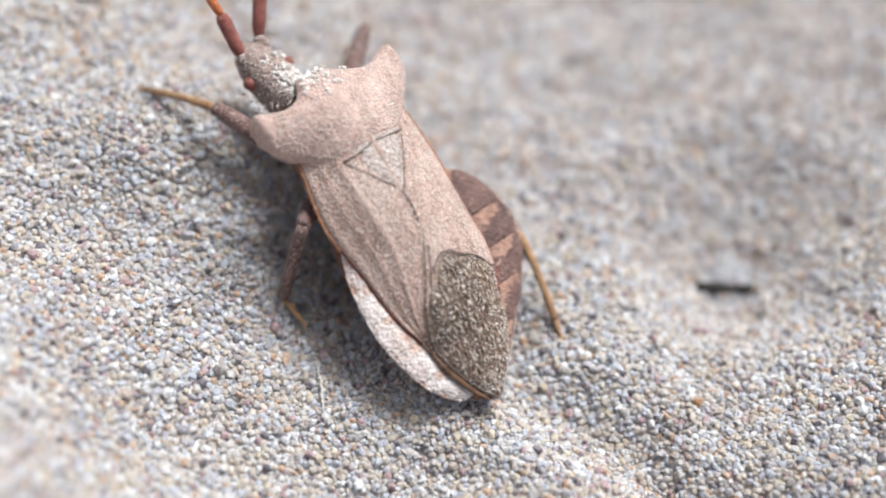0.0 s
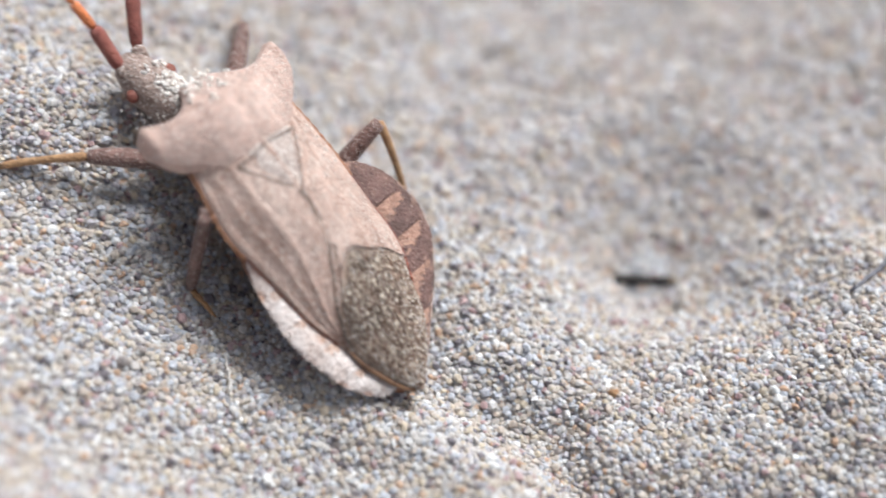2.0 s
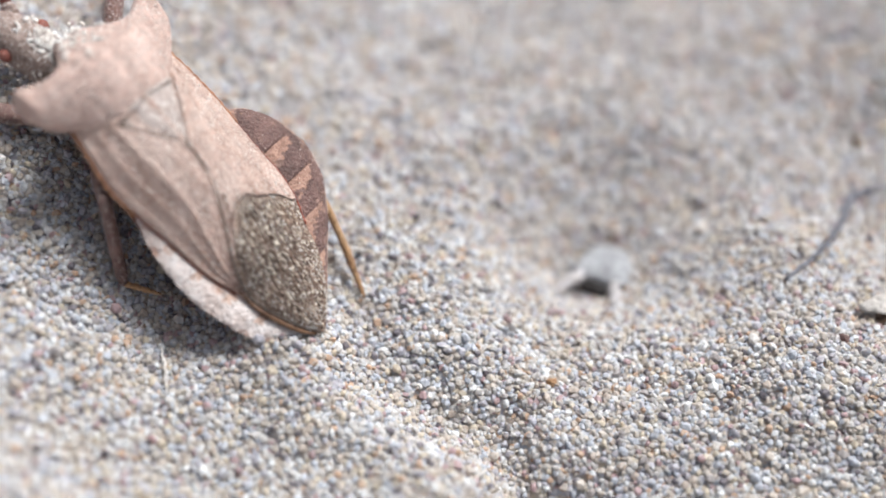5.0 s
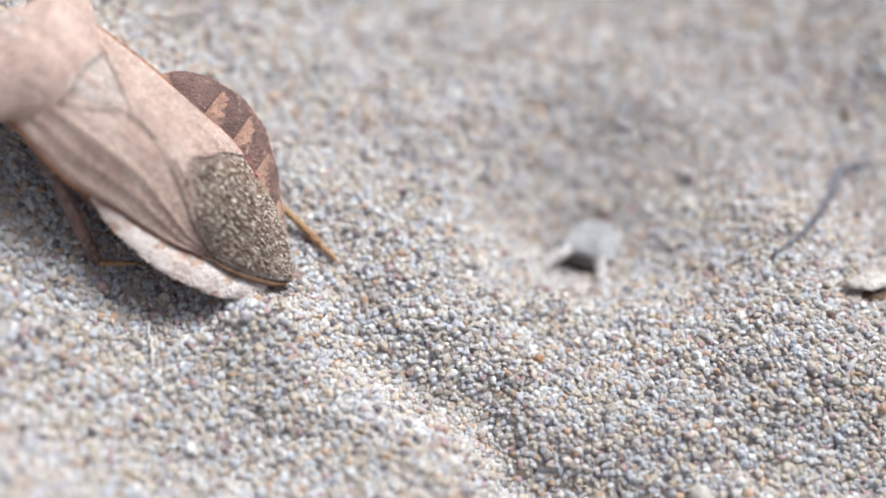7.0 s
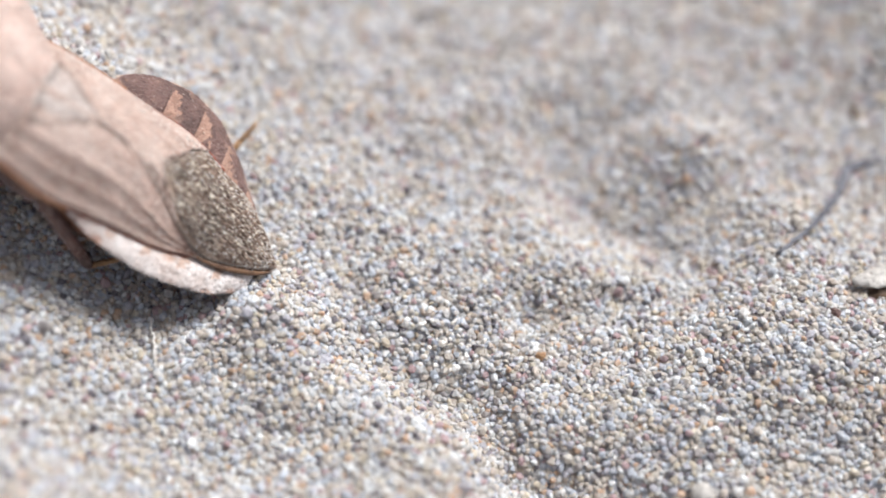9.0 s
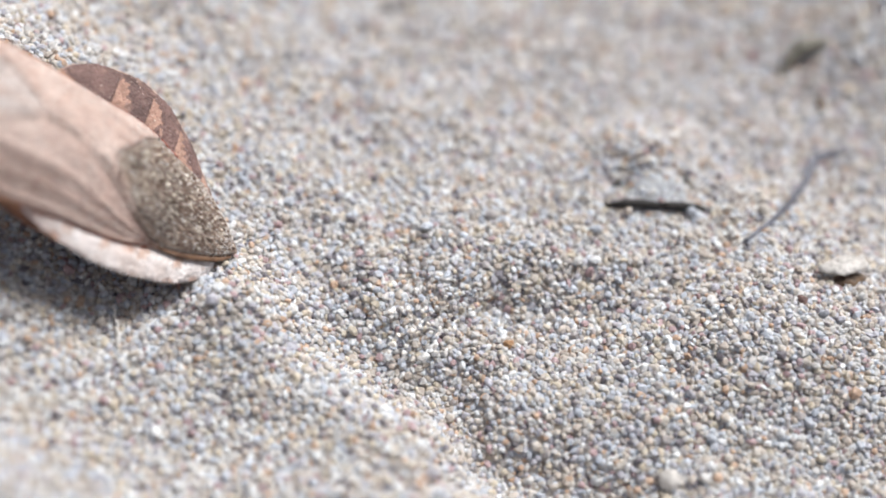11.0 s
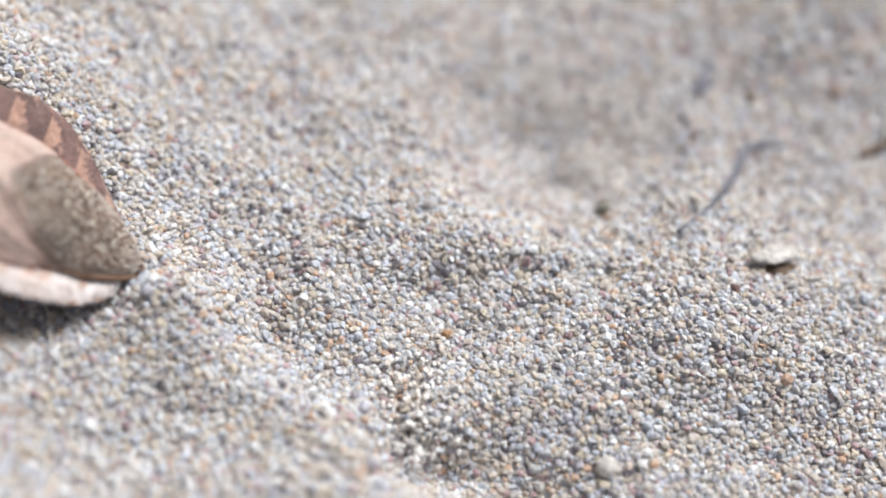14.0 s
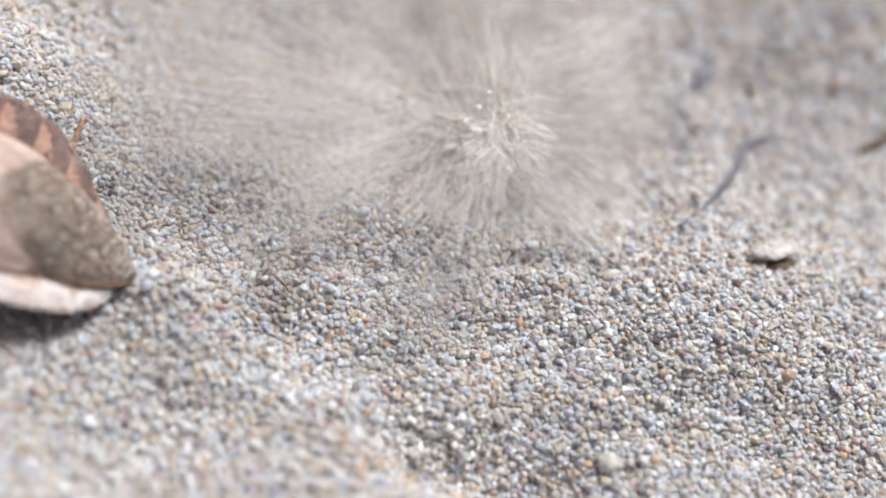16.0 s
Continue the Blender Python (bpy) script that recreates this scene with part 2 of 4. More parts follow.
def early(x, y):
    return (lie(x, y) + cone(x, y, 8.0, -0.5, 4.1, 2.08) + 0.2 * bell(x, y, 7.6, -3.0, 2.2, 0.8)
            - 0.25 * bell(x, y, 3.6, -5.3, 1.7, 0.9, -45))


def late(x, y):
    ring = np.sqrt((x - 9.9) ** 2 + ((y - 1.5) * 1.05) ** 2)
    return (lie(x, y) + cone(x, y, 10.2, 1.2, 3.8, 1.75) + 0.12 * np.exp(-((ring - 4.3) / 1.4) ** 2) * step(4.5, 1.5, y)
            + 0.15 * bell(x, y, 6.3, -2.2, 2.2, 1.7) + 0.50 * bell(x, y, 3.9, -5.2, 3.6, 1.2, -45) + 0.22 * bell(x, y, 6.0, -7.2, 1.6, 0.9, -45))


def base(x, y):
    return np.minimum(early(x, y), late(x, y))


def surface(x, y, t):
    """Height of the top of the sand at a place and time."""
    return float(early(np.float64(x), np.float64(y)) if t < 9 else late(np.float64(x), np.float64(y)))


# ---- mesh helpers ----
def mesh_of(name, verts, faces, mats, smooth=True, index=None):
    """A mesh from millimetre vertices."""
    me = bpy.data.meshes.new(name)
    me.from_pydata([tuple(v) for v in (np.asarray(verts, float) * MM)], [], [tuple(f) for f in faces])
    for m in mats if isinstance(mats, (list, tuple)) else [mats]:
        me.materials.append(m)
    if index is not None:
        me.polygons.foreach_set("material_index", index)
    me.polygons.foreach_set("use_smooth", [smooth] * len(me.polygons))
    me.update()
    return me


def thing(name, label, category, data=None, m=None, group="", kind=""):
    ob = tagged(new(name, data), label, category, group, kind)
    if m is not None:
        ob.matrix_world = m
    return ob


def part(name, me, parent, label="", m=None):
    ob = new(name, me)
    ob.parent = parent
    if m is not None:
        ob.matrix_local = m
    return tagged(ob, label) if label else ob


def at(x, y, z, rx=0.0, ry=0.0, rz=0.0):
    return pose(x * MM, y * MM, z * MM, rx, ry, rz)


_g = (1 + 5 ** 0.5) / 2
GRAIN_V = np.array([v for a in (-1, 1) for b in (-_g, _g) for v in ((0, a, b), (a, b, 0), (b, 0, a))]) / math.hypot(1, _g)
GRAIN_F = np.array([f if np.dot(np.cross(GRAIN_V[f[1]] - GRAIN_V[f[0]], GRAIN_V[f[2]] - GRAIN_V[f[0]]), GRAIN_V[f[0]]) > 0 else f[::-1]
                    for f in itertools.combinations(range(12), 3) if all(np.linalg.norm(GRAIN_V[i] - GRAIN_V[j]) < 1.1 for i, j in itertools.combinations(f, 2))])
NV = len(GRAIN_V)


def grains_mesh(name, centres, size, mat=None):
    """Many worn, faceted sand grains in one mesh; size is the mean radius of each."""
    n = len(centres)
    q = rng.normal(size=(n, 4))
    q /= np.linalg.norm(q, axis=1)[:, None]
    w, x, y, z = q.T
    rot = np.stack([1 - 2 * (y * y + z * z), 2 * (x * y - w * z), 2 * (x * z + w * y), 2 * (x * y + w * z), 1 - 2 * (x * x + z * z), 2 * (y * z - w * x),
                    2 * (x * z - w * y), 2 * (y * z + w * x), 1 - 2 * (x * x + y * y)], 1).reshape(n, 3, 3)
    shape = rng.uniform(0.62, 1.34, (n, 1, 3)) * np.asarray(size).reshape(-1, 1, 1)
    local = GRAIN_V[None] * shape * rng.uniform(0.80, 1.20, (n, NV, 1))
    verts = np.einsum("nij,nkj->nki", rot, local) + np.asarray(centres)[:, None, :]
    faces = (GRAIN_F[None] + NV * np.arange(n)[:, None, None]).reshape(-1, 3)
    me = bpy.data.meshes.new(name)
    me.vertices.add(n * NV)
    me.vertices.foreach_set("co", (verts.reshape(-1) * MM))
    me.loops.add(faces.size)
    me.loops.foreach_set("vertex_index", faces.reshape(-1).astype(np.int32))
    me.polygons.add(len(faces))
    me.polygons.foreach_set("loop_start", np.arange(0, faces.size, 3, dtype=np.int32))
    me.polygons.foreach_set("loop_total", np.full(len(faces), 3, dtype=np.int32))
    me.update(calc_edges=True)
    me.materials.append(mat or SAND)
    me.polygons.foreach_set("use_smooth", np.zeros(len(faces), dtype=bool))
    return me


def scatter(x0, x1, y0, y1, gap, height, keep=None, lift=0.0, low=0.5):
    """Jittered places on a height function."""
    gx, gy = np.meshgrid(np.arange(x0, x1, gap), np.arange(y0, y1, gap))
    x = gx.ravel() + rng.uniform(-0.6, 0.6, gx.size) * gap
    y = gy.ravel() + rng.uniform(-0.6, 0.6, gx.size) * gap
    if keep is not None:
        k = keep(x, y)
        x, y = x[k], y[k]
    z = height(x, y) + lift + rng.uniform(-low, 0.25, x.size) * gap
    return np.stack([x, y, z], 1)


# ---- ground ----
def ground_sheet():
    far = np.array([26, 29, 34, 42, 60, 100, 200, 500, 1500, 6000, 30000])
    xs = np.concatenate([-far[::-1] + 8, np.arange(-17, 33, 0.3), far + 8])
    ys = np.concatenate([-far[::-1] + 8, np.arange(-17, 33, 0.3), far + 8])
    xs, ys = np.unique(xs), np.unique(ys)
    gx, gy = np.meshgrid(xs, ys)
    near = step(34, 24, np.hypot(gx - 5, gy))
    gz = base(gx, gy) * near - 0.045
    nx, ny = len(xs), len(ys)
    i = np.arange(nx * ny).reshape(ny, nx)
    f = np.stack([i[:-1, :-1], i[:-1, 1:], i[1:, 1:], i[1:, :-1]], -1).reshape(-1, 4)
    ob = new("ground", mesh_of("ground", np.stack([gx, gy, gz], -1).reshape(-1, 3), f.tolist(), BED))
    return tagged(ob, "pale grey-beige beach sand with a funnel pit", "sand", kind="structure")


def loose_sand():
    a = scatter(-14, 23, -10.5, 3, 0.106, base)
    b = scatter(-15, 25, 3, 14, 0.128, base)
    c = scatter(-14, 23, -10.5, 8, 0.5, base, lift=0.02)
    pts = np.concatenate([a, b, c])
    size = np.concatenate([rng.uniform(0.060, 0.124, len(a)), rng.uniform(0.08, 0.14, len(b)), rng.uniform(0.085, 0.145, len(c))])
    return tagged(new("sand_grains", grains_mesh("sand_grains", pts, size)), "loose quartz sand grains, white, beige, grey and orange", "sand", kind="stuff")


def sand_bank(name, label, top, x0, x1, y0, y1, thin=0.06, under=base):
    """A lens of loose sand that lies on the ground where `top` is higher."""
    cx, cy = (x0 + x1) / 2, (y0 + y1) / 2
    ob = thing(name, label, "sand", kind="stuff", m=at(cx, cy, 0))
    xs, ys = np.arange(x0, x1, 0.25), np.arange(y0, y1, 0.25)
    gx, gy = np.meshgrid(xs, ys)
    d = top(gx, gy) - under(gx, gy)
    z = top(gx, gy) - 0.045
    nx, n = len(xs), gx.size
    v = np.concatenate([np.stack([gx - cx, gy - cy, z], -1).reshape(-1, 3), np.stack([gx - cx, gy - cy, np.minimum(under(gx, gy) - 0.2, z - 0.1)], -1).reshape(-1, 3)])
    cell = (d[:-1, :-1] > thin) & (d[1:, 1:] > thin) & (d[1:, :-1] > thin) & (d[:-1, 1:] > thin)
    faces, edges = [], {}
    for r, c in zip(*np.nonzero(cell)):
        q = [r * nx + c, r * nx + c + 1, (r + 1) * nx + c + 1, (r + 1) * nx + c]
        faces += [q, [k + n for k in q[::-1]]]
        for e in zip(q, q[1:] + q[:1]):
            edges[e] = 1
    faces += [[b, a, a + n, b + n] for a, b in edges if (b, a) not in edges]
    part("packed_core", mesh_of("packed_core", v, faces, BED), ob)
    keep = lambda x, y: top(x, y) - under(x, y) > thin * 0.6
    p = scatter(x0, x1, y0, y1, 0.106, top, keep)
    p2 = scatter(x0, x1, y0, y1, 0.42, top, keep, lift=0.03)
    p = np.concatenate([p, p2]) - (cx, cy, 0)
    size = np.concatenate([rng.uniform(0.060, 0.124, len(p) - len(p2)), rng.uniform(0.085, 0.145, len(p2))])
    tagged(part("surface_grains", grains_mesh("surface_grains", p, size), ob), kind="stuff")
    return ob, (cx, cy)


ground_sheet()
loose_sand()
def old_pit_fill(x, y):
    return base(x, y) + (late(x, y) - base(x, y)) * step(-4.3, -2.4, y)


def trench_fill(x, y):
    return base(x, y) + (late(x, y) - base(x, y)) * step(-2.0, -3.6, y)


def either(x, y):
    return np.maximum(early(x, y), late(x, y))


crust, crust_at = sand_bank("sand_crust", "level sand crust that caves into the new pit", early, 4.5, 16, -3.5, 7)
cover, cover_at = sand_bank("sand_cover", "loose sand heaped over the digging antlion", lie, 5.0, 14.5, -3.0, 5.5, under=either)
fill, fill_at = sand_bank("sand_fill", "fresh loose sand that fills the old pit", old_pit_fill, 3.0, 13.5, -4.4, 4.5)
slip, slip_at = sand_bank("sand_slip", "slipped sand that levels the trench by the crest", trench_fill, 1.0, 11.0, -9.0, -2.0)


# ---- the bug ----
def tube(points, radii, sides=10, mats=None, flat=1.0):
    """A round limb along points, closed at both ends."""
    P = [Vector(p) for p in points]
    verts, faces = [], []
    for i, (p, r) in enumerate(zip(P, radii)):
        d = (P[min(i + 1, len(P) - 1)] - P[max(i - 1, 0)]).normalized()
        s = d.cross(Vector((0.13, 0.21, 0.97))).normalized()
        u = s.cross(d)
        for k in range(sides):
            a = 2 * math.pi * k / sides
            verts.append(p + s * (r * math.cos(a)) + u * (r * flat * math.sin(a)))
    for i in range(len(P) - 1):
        for k in range(sides):
            k2 = (k + 1) % sides
            faces.append((i * sides + k, i * sides + k2, (i + 1) * sides + k2, (i + 1) * sides + k))
    for ring, tip, flip in ((0, P[0], True), (len(P) - 1, P[-1], False)):
        c = len(verts)
        verts.append(tip)
        for k in range(sides):
            a, b = ring * sides + k, ring * sides + (k + 1) % sides
            faces.append((b, a, c) if flip else (a, b, c))
    return verts, faces


def limb(length, profile, bend=0.0, n=12, droop=0.0):
    """Points and radii of a leg segment along +x."""
    pts, rad = [], []
    for i in range(n):
        u = i / (n - 1)
        pts.append((length * u, 0, bend * math.sin(math.pi * u) - droop * u * u))
        rad.append(float(np.interp(u, *zip(*profile))))
    return pts, rad


def loft(stations, sides=24):
    """A closed body from (x, half width, top z, bottom z, side z, power) rings."""
    verts, faces = [], []
    for x, w, zt, zb, zs, *yc in stations:
        y0 = yc[0] if yc else 0.0
        for k in range(sides):
            a = 2 * math.pi * k / sides
            c, s = math.cos(a), math.sin(a)
            z = zs + ((zt - zs) if s > 0 else (zs - zb)) * math.copysign(abs(s) ** 0.9, s)
            verts.append((x, y0 + w * math.copysign(abs(c) ** 0.85, c), z))
    n = len(stations)
    for i in range(n - 1):
        for k in range(sides):
            k2 = (k + 1) % sides
            faces.append((i * sides + k, (i + 1) * sides + k, (i + 1) * sides + k2, i * sides + k2))
    faces.append(tuple(range(sides)))
    faces.append(tuple(range((n - 1) * sides, n * sides))[::-1])
    return verts, faces


def plate(grid, thick):
    """A sheet of rows of points with real thickness below it."""
    g = np.asarray(grid, float)
    r, c = g.shape[:2]
    v = np.concatenate([g.reshape(-1, 3), g.reshape(-1, 3) - (0, 0, thick)])
    n, i = r * c, np.arange(r * c).reshape(r, c)
    f = []
    for a in range(r - 1):
        for b in range(c - 1):
            q = (i[a, b], i[a, b + 1], i[a + 1, b + 1], i[a + 1, b])
            f += [q, tuple(k + n for k in q[::-1])]
    rim = [*i[0, :], *i[1:, -1], *i[-1, -2::-1], *i[-2:0:-1, 0]]
    f += [(b, a, a + n, b + n) for a, b in zip(rim, rim[1:] + rim[:1])]
    return v, f


def curve(x, *knots):
    """Smooth interpolation through (x, y) knots."""
    k = sorted(knots)
    xs, ys = np.array([a for a, _ in k]), np.array([b for _, b in k])
    m = np.gradient(ys, xs)
    x = np.clip(x, xs[0], xs[-1])
    i = np.clip(np.searchsorted(xs, x) - 1, 0, len(xs) - 2)
    h = xs[i + 1] - xs[i]
    t = (x - xs[i]) / h
    return ((2 * t ** 3 - 3 * t ** 2 + 1) * ys[i] + (t ** 3 - 2 * t ** 2 + t) * h * m[i] + (-2 * t ** 3 + 3 * t ** 2) * ys[i + 1] + (t ** 3 - t ** 2) * h * m[i + 1])


def wing_edge(x):
    """Half width of the folded wings."""
    return curve(x, (0.0, 0.10), (0.2, 0.30), (0.5, 0.57), (0.8, 0.77), (1.4, 1.08), (2.2, 1.28), (2.8, 1.50), (3.5, 1.63), (4.2, 1.66), (5.0, 1.73), (5.8, 1.78), (6.5, 1.72), (7.4, 1.58))


def seam_side(x):
    """The left wing's inner edge, which lies over the right wing and runs along the membrane."""
    return curve(x, (0.0, 0.02), (0.2, 0.22), (0.5, 0.48), (0.8, 0.66), (1.4, 0.98), (1.9, 1.12), (2.25, 1.10), (2.8, 0.98), (3.3, 0.73), (3.65, 0.57), (4.2, 0.29), (4.85, 0.09), (5.5, 0.06))


def membrane_front(y):
    """Where the right wing's leathery part ends and its dark tip begins."""
    return curve(y, (-1.6, 2.30), (-1.3, 2.75), (-1.0, 3.08), (-0.5, 3.38), (-0.1, 3.66), (0.2, 3.62), (0.6, 3.18), (1.0, 2.45), (1.2, 1.9))


def rim_side(x, side):
    """Outer edge of the flared side plates; the right ones stand out further."""
    if side > 0:
        return curve(x, (0.42, 0.72), (0.6, 0.95), (0.9, 1.28), (1.3, 1.58), (2.0, 1.87), (2.7, 2.06), (3.65, 2.07), (4.5, 1.90), (5.2, 1.60), (5.6, 1.40))
    return curve(x, (0.42, 0.58), (1.15, 1.24), (1.8, 1.86), (2.6, 2.46), (3.4, 2.74), (4.1, 2.74), (4.9, 2.48), (5.4, 2.06), (5.6, 1.7))


def rim_height(x, side):
    if side > 0:
        return curve(x, (0.4, 0.22), (1.6, 0.30), (3.2, 0.36), (4.6, 0.40), (5.6, 0.46))
    return curve(x, (0.4, 0.14), (1.6, 0.26), (3.2, 0.36), (4.6, 0.38), (5.6, 0.44))


def back_height(x, y):
    """Top of the folded wings."""
    mid = curve(x, (-0.2, 0.42), (1.0, 0.80), (2.5, 1.20), (4.0, 1.48), (5.5, 1.66), (7.4, 1.62))
    side = curve(x, (-0.2, 0.30), (1.0, 0.42), (2.5, 0.50), (4.0, 0.52), (5.5, 0.55), (7.4, 0.70))
    u = np.clip(np.abs(y) / wing_edge(x), 0, 1)
    return mid + (side - mid) * u ** 2.2


def shield_rear(y):
    return curve(abs(y), (0.0, 6.84), (0.5, 6.78), (0.85, 6.80), (1.2, 7.05), (1.55, 7.38), (1.85, 7.66), (2.05, 7.95), (2.2, 8.35))


def shield_front(y):
    return curve(abs(y), (0.0, 9.36), (0.35, 9.30), (0.6, 8.98), (0.95, 8.72), (1.3, 8.66), (1.7, 8.84), (1.98, 8.93), (2.12, 8.82), (2.2, 8.62))


def shield_wide(x):
    return curve(x, (6.75, 1.15), (7.2, 1.55), (7.8, 1.98), (8.3, 2.20), (8.8, 2.28), (9.4, 2.25))


def shield_height(x, y):
    top = curve(x, (6.75, 1.72), (7.4, 1.86), (8.0, 1.80), (8.5, 1.52), (8.9, 1.14), (9.2, 0.78), (9.4, 0.52))
    side = curve(x, (6.75, 1.18), (7.4, 0.92), (8.0, 0.98), (8.6, 1.08), (9.0, 0.98), (9.4, 0.7))
    u = np.clip(np.abs(y) / shield_wide(x), 0, 1)
    return top + (side - top) * u ** 2.0


def build_bug():
    bug = thing("shield_bug", "dusty brown shield bug with flared shoulders walking on sand", "insect")
    # abdomen and thorax below the wings
    st = [(0.25, 0.35, 0.25, -0.25, 0.05), (0.8, 0.95, 0.38, -0.62, 0.0), (1.8, 1.5, 0.4, -0.98, -0.25), (3.2, 1.78, 0.4, -1.15, -0.35), (4.6, 1.7, 0.42, -1.15, -0.3), (5.8, 1.5, 0.6, -1.0, -0.1),
          (7.0, 1.45, 0.8, -0.9, 0.15), (8.0, 1.4, 0.8, -0.95, 0.1), (8.7, 1.0, 0.5, -0.9, -0.1), (9.2, 0.7, 0.1, -0.75, -0.3)]
    part("abdomen", mesh_of("abdomen", *loft(st), BELLY), bug, "orange-brown underside")
    # shoulder shield: horns that point a little forward, hollowed front margin
    rows = []
    for u in np.linspace(0, 1, 40):
        r = []
        for v in np.linspace(-1, 1, 61):
            y = 2.2 * v
            xr, xf = float(shield_rear(y)), float(shield_front(y))
            x = xr + (xf - xr) * u
            z = float(shield_height(x, y))
            z -= 0.05 * math.exp(-(y / 0.16) ** 2) * step(8.9, 8.2, x)                       # shallow middle groove
            z += 0.10 * math.exp(-((abs(y) - 2.02) / 0.14) ** 2) * step(7.9, 8.5, x)          # horn ridge
            z += 0.05 * math.exp(-((x - 8.15 - 0.1 * abs(y)) / 0.16) ** 2) * step(1.7, 0.8, abs(y))
            z -= 0.09 * math.exp(-((x - 8.45) / 0.14) ** 2) * math.exp(-((abs(y) - 0.75) / 0.35) ** 2)
            z -= 0.20 * step(0.94, 1.0, abs(v)) + 0.16 * step(0.93, 1.0, u) + 0.10 * step(0.05, 0.0, u)
            z += 0.018 * noise.noise((3.1 * x, 3.1 * y, 4.0))
            r.append((x, y, z))
        rows.append(r)
    part("pronotum", mesh_of("pronotum", *plate(rows, 0.26), PRONOTUM), bug, "dusty pinkish-brown shield with rounded horns")
    # scutellum
    rows = []
    for u in np.linspace(0, 1, 18):
        x, w = 6.95 - 1.48 * u, 0.90 * (1 - u) ** 0.95 + 0.025
        rows.append([(x, v * w, float(back_height(x, v * w)) + 0.085 - 0.05 * abs(v) ** 3 - 0.03 * math.exp(-(v / 0.2) ** 2) * (1 - u)) for v in np.linspace(-1, 1, 15)])
    part("scutellum", mesh_of("scutellum", *plate(rows[::-1], 0.12), SCUTELLUM), bug, "speckled grey-brown triangular plate")
    for s in (1, -1):
        pts = [(6.85 - 1.40 * u, s * (0.92 * (1 - u) ** 0.95 + 0.03), float(back_height(6.85 - 1.40 * u, 0.92 * (1 - u) ** 0.95)) + 0.04) for u in np.linspace(0, 1, 14)]
        part("seam", mesh_of("seam", *tube(pts, [0.023 if s > 0 else 0.012] * 14, 6), DARK_RIB), bug, "dark groove beside the triangular plate")
    pts = [(float(shield_rear(y)) - 0.03, y, float(back_height(6.75, y)) + 0.075) for y in np.linspace(-0.88, 0.88, 17)]
    part("seam", mesh_of("seam", *tube(pts, [0.020] * 17, 6), DARK_RIB), bug, "dark groove behind the shield")
    # forewings: the left one narrows to a point beside the membrane, the right one ends at the membrane's front
    for side in (1, -1):
        rows = []
        for k in np.linspace(0, 1, 76):
            row = []
            for v in np.linspace(0, 1, 40):
                if side > 0:
                    x = 1.95 + 5.45 * k
                    inner, outer = (float(seam_side(x)) if x < 5.5 else 0.0), float(wing_edge(x))
                    y = inner + (max(outer, inner + 0.02) - inner) * v
                else:
                    y = 0.62 - v                      # first guess of the place across, then the row's own start
                    for _ in range(3):
                        x = float(membrane_front(y)) - 0.03 + (7.4 - float(membrane_front(y)) + 0.03) * k
                        lo = -float(seam_side(x)) if x < 5.5 else 0.0
                        y = -(lo + (float(wing_edge(x)) - lo) * v)
                z = float(back_height(x, y)) + 0.03
                z += (0.055 if side > 0 else 0.0) * math.exp(-(v / 0.05) ** 2) + 0.06 * math.exp(-((v - 0.97) / 0.05) ** 2)
                z += 0.05 * math.exp(-((v - 0.50 - 0.03 * (x - 4)) / 0.05) ** 2) + 0.035 * math.exp(-((v - 0.74 - 0.02 * (x - 4)) / 0.04) ** 2)
                z += 0.03 * noise.noise((1.3 * x, 2.2 * y, 0.5)) + (0.03 if side > 0 else 0.0)
                row.append((x, y, z))
            rows.append(row)
        g = np.array(rows)
        if side > 0:
            g = g[::-1]
        part("forewing", mesh_of("forewing", *plate(g, 0.07), CORIUM), bug, "mottled brown leathery forewing")
        # outer wing edge: orange by the shoulder, red further back
        for lo, hi, r, mat, lab in ((5.1, 7.45, 0.075, COSTA, "orange-brown wing edge by the shoulder"), (2.15, 5.1, 0.036, RED_EDGE, "thin red outer wing edge")):
            xs = np.linspace(lo, hi, 24)
            pts = [(x, side * (float(wing_edge(x)) + 0.015), float(back_height(x, wing_edge(x))) + 0.02) for x in xs]
            part("wing_margin", mesh_of("wing_margin", *tube(pts, [r * (0.8 + 0.2 * math.sin(2.3 * i)) for i in range(len(pts))], 6), mat), bug, lab)
    # raised double rib along the left wing's inner edge, and the glossy brown strip that runs on to the tail
    pts = [(x, float(seam_side(x)), float(back_height(x, seam_side(x))) + 0.095) for x in np.linspace(2.0, 5.45, 40)]
    part("wing_rib", mesh_of("wing_rib", *tube(pts, [0.027 + 0.008 * math.sin(3 * i) for i in range(len(pts))], 6), DARK_RIB), bug, "dark raised wing rib")
    pts = [(x, float(seam_side(x)) - 0.17, float(back_height(x, seam_side(x) - 0.17)) + 0.055) for x in np.linspace(1.9, 4.0, 26)]
    part("wing_rib", mesh_of("wing_rib", *tube(pts, [0.014 + 0.006 * math.sin(2.1 * i) for i in range(len(pts))], 6), DARK_RIB), bug, "fine dark line beside the rib")
    pts = [(float(membrane_front(y)) + 0.02, y, float(back_height(membrane_front(y), y)) + 0.065) for y in np.linspace(-1.3, 0.45, 26)]
    part("wing_rib", mesh_of("wing_rib", *tube(pts, [0.013 + 0.006 * math.sin(2.7 * i) for i in range(len(pts))], 6), DARK_RIB), bug, "fine dark line before the membrane")
    xs = np.linspace(0.12, 2.5, 30)
    pts = [(x, (float(seam_side(x)) + float(wing_edge(x))) / 2 + 0.01, float(back_height(x, wing_edge(x))) + 0.10) for x in xs]
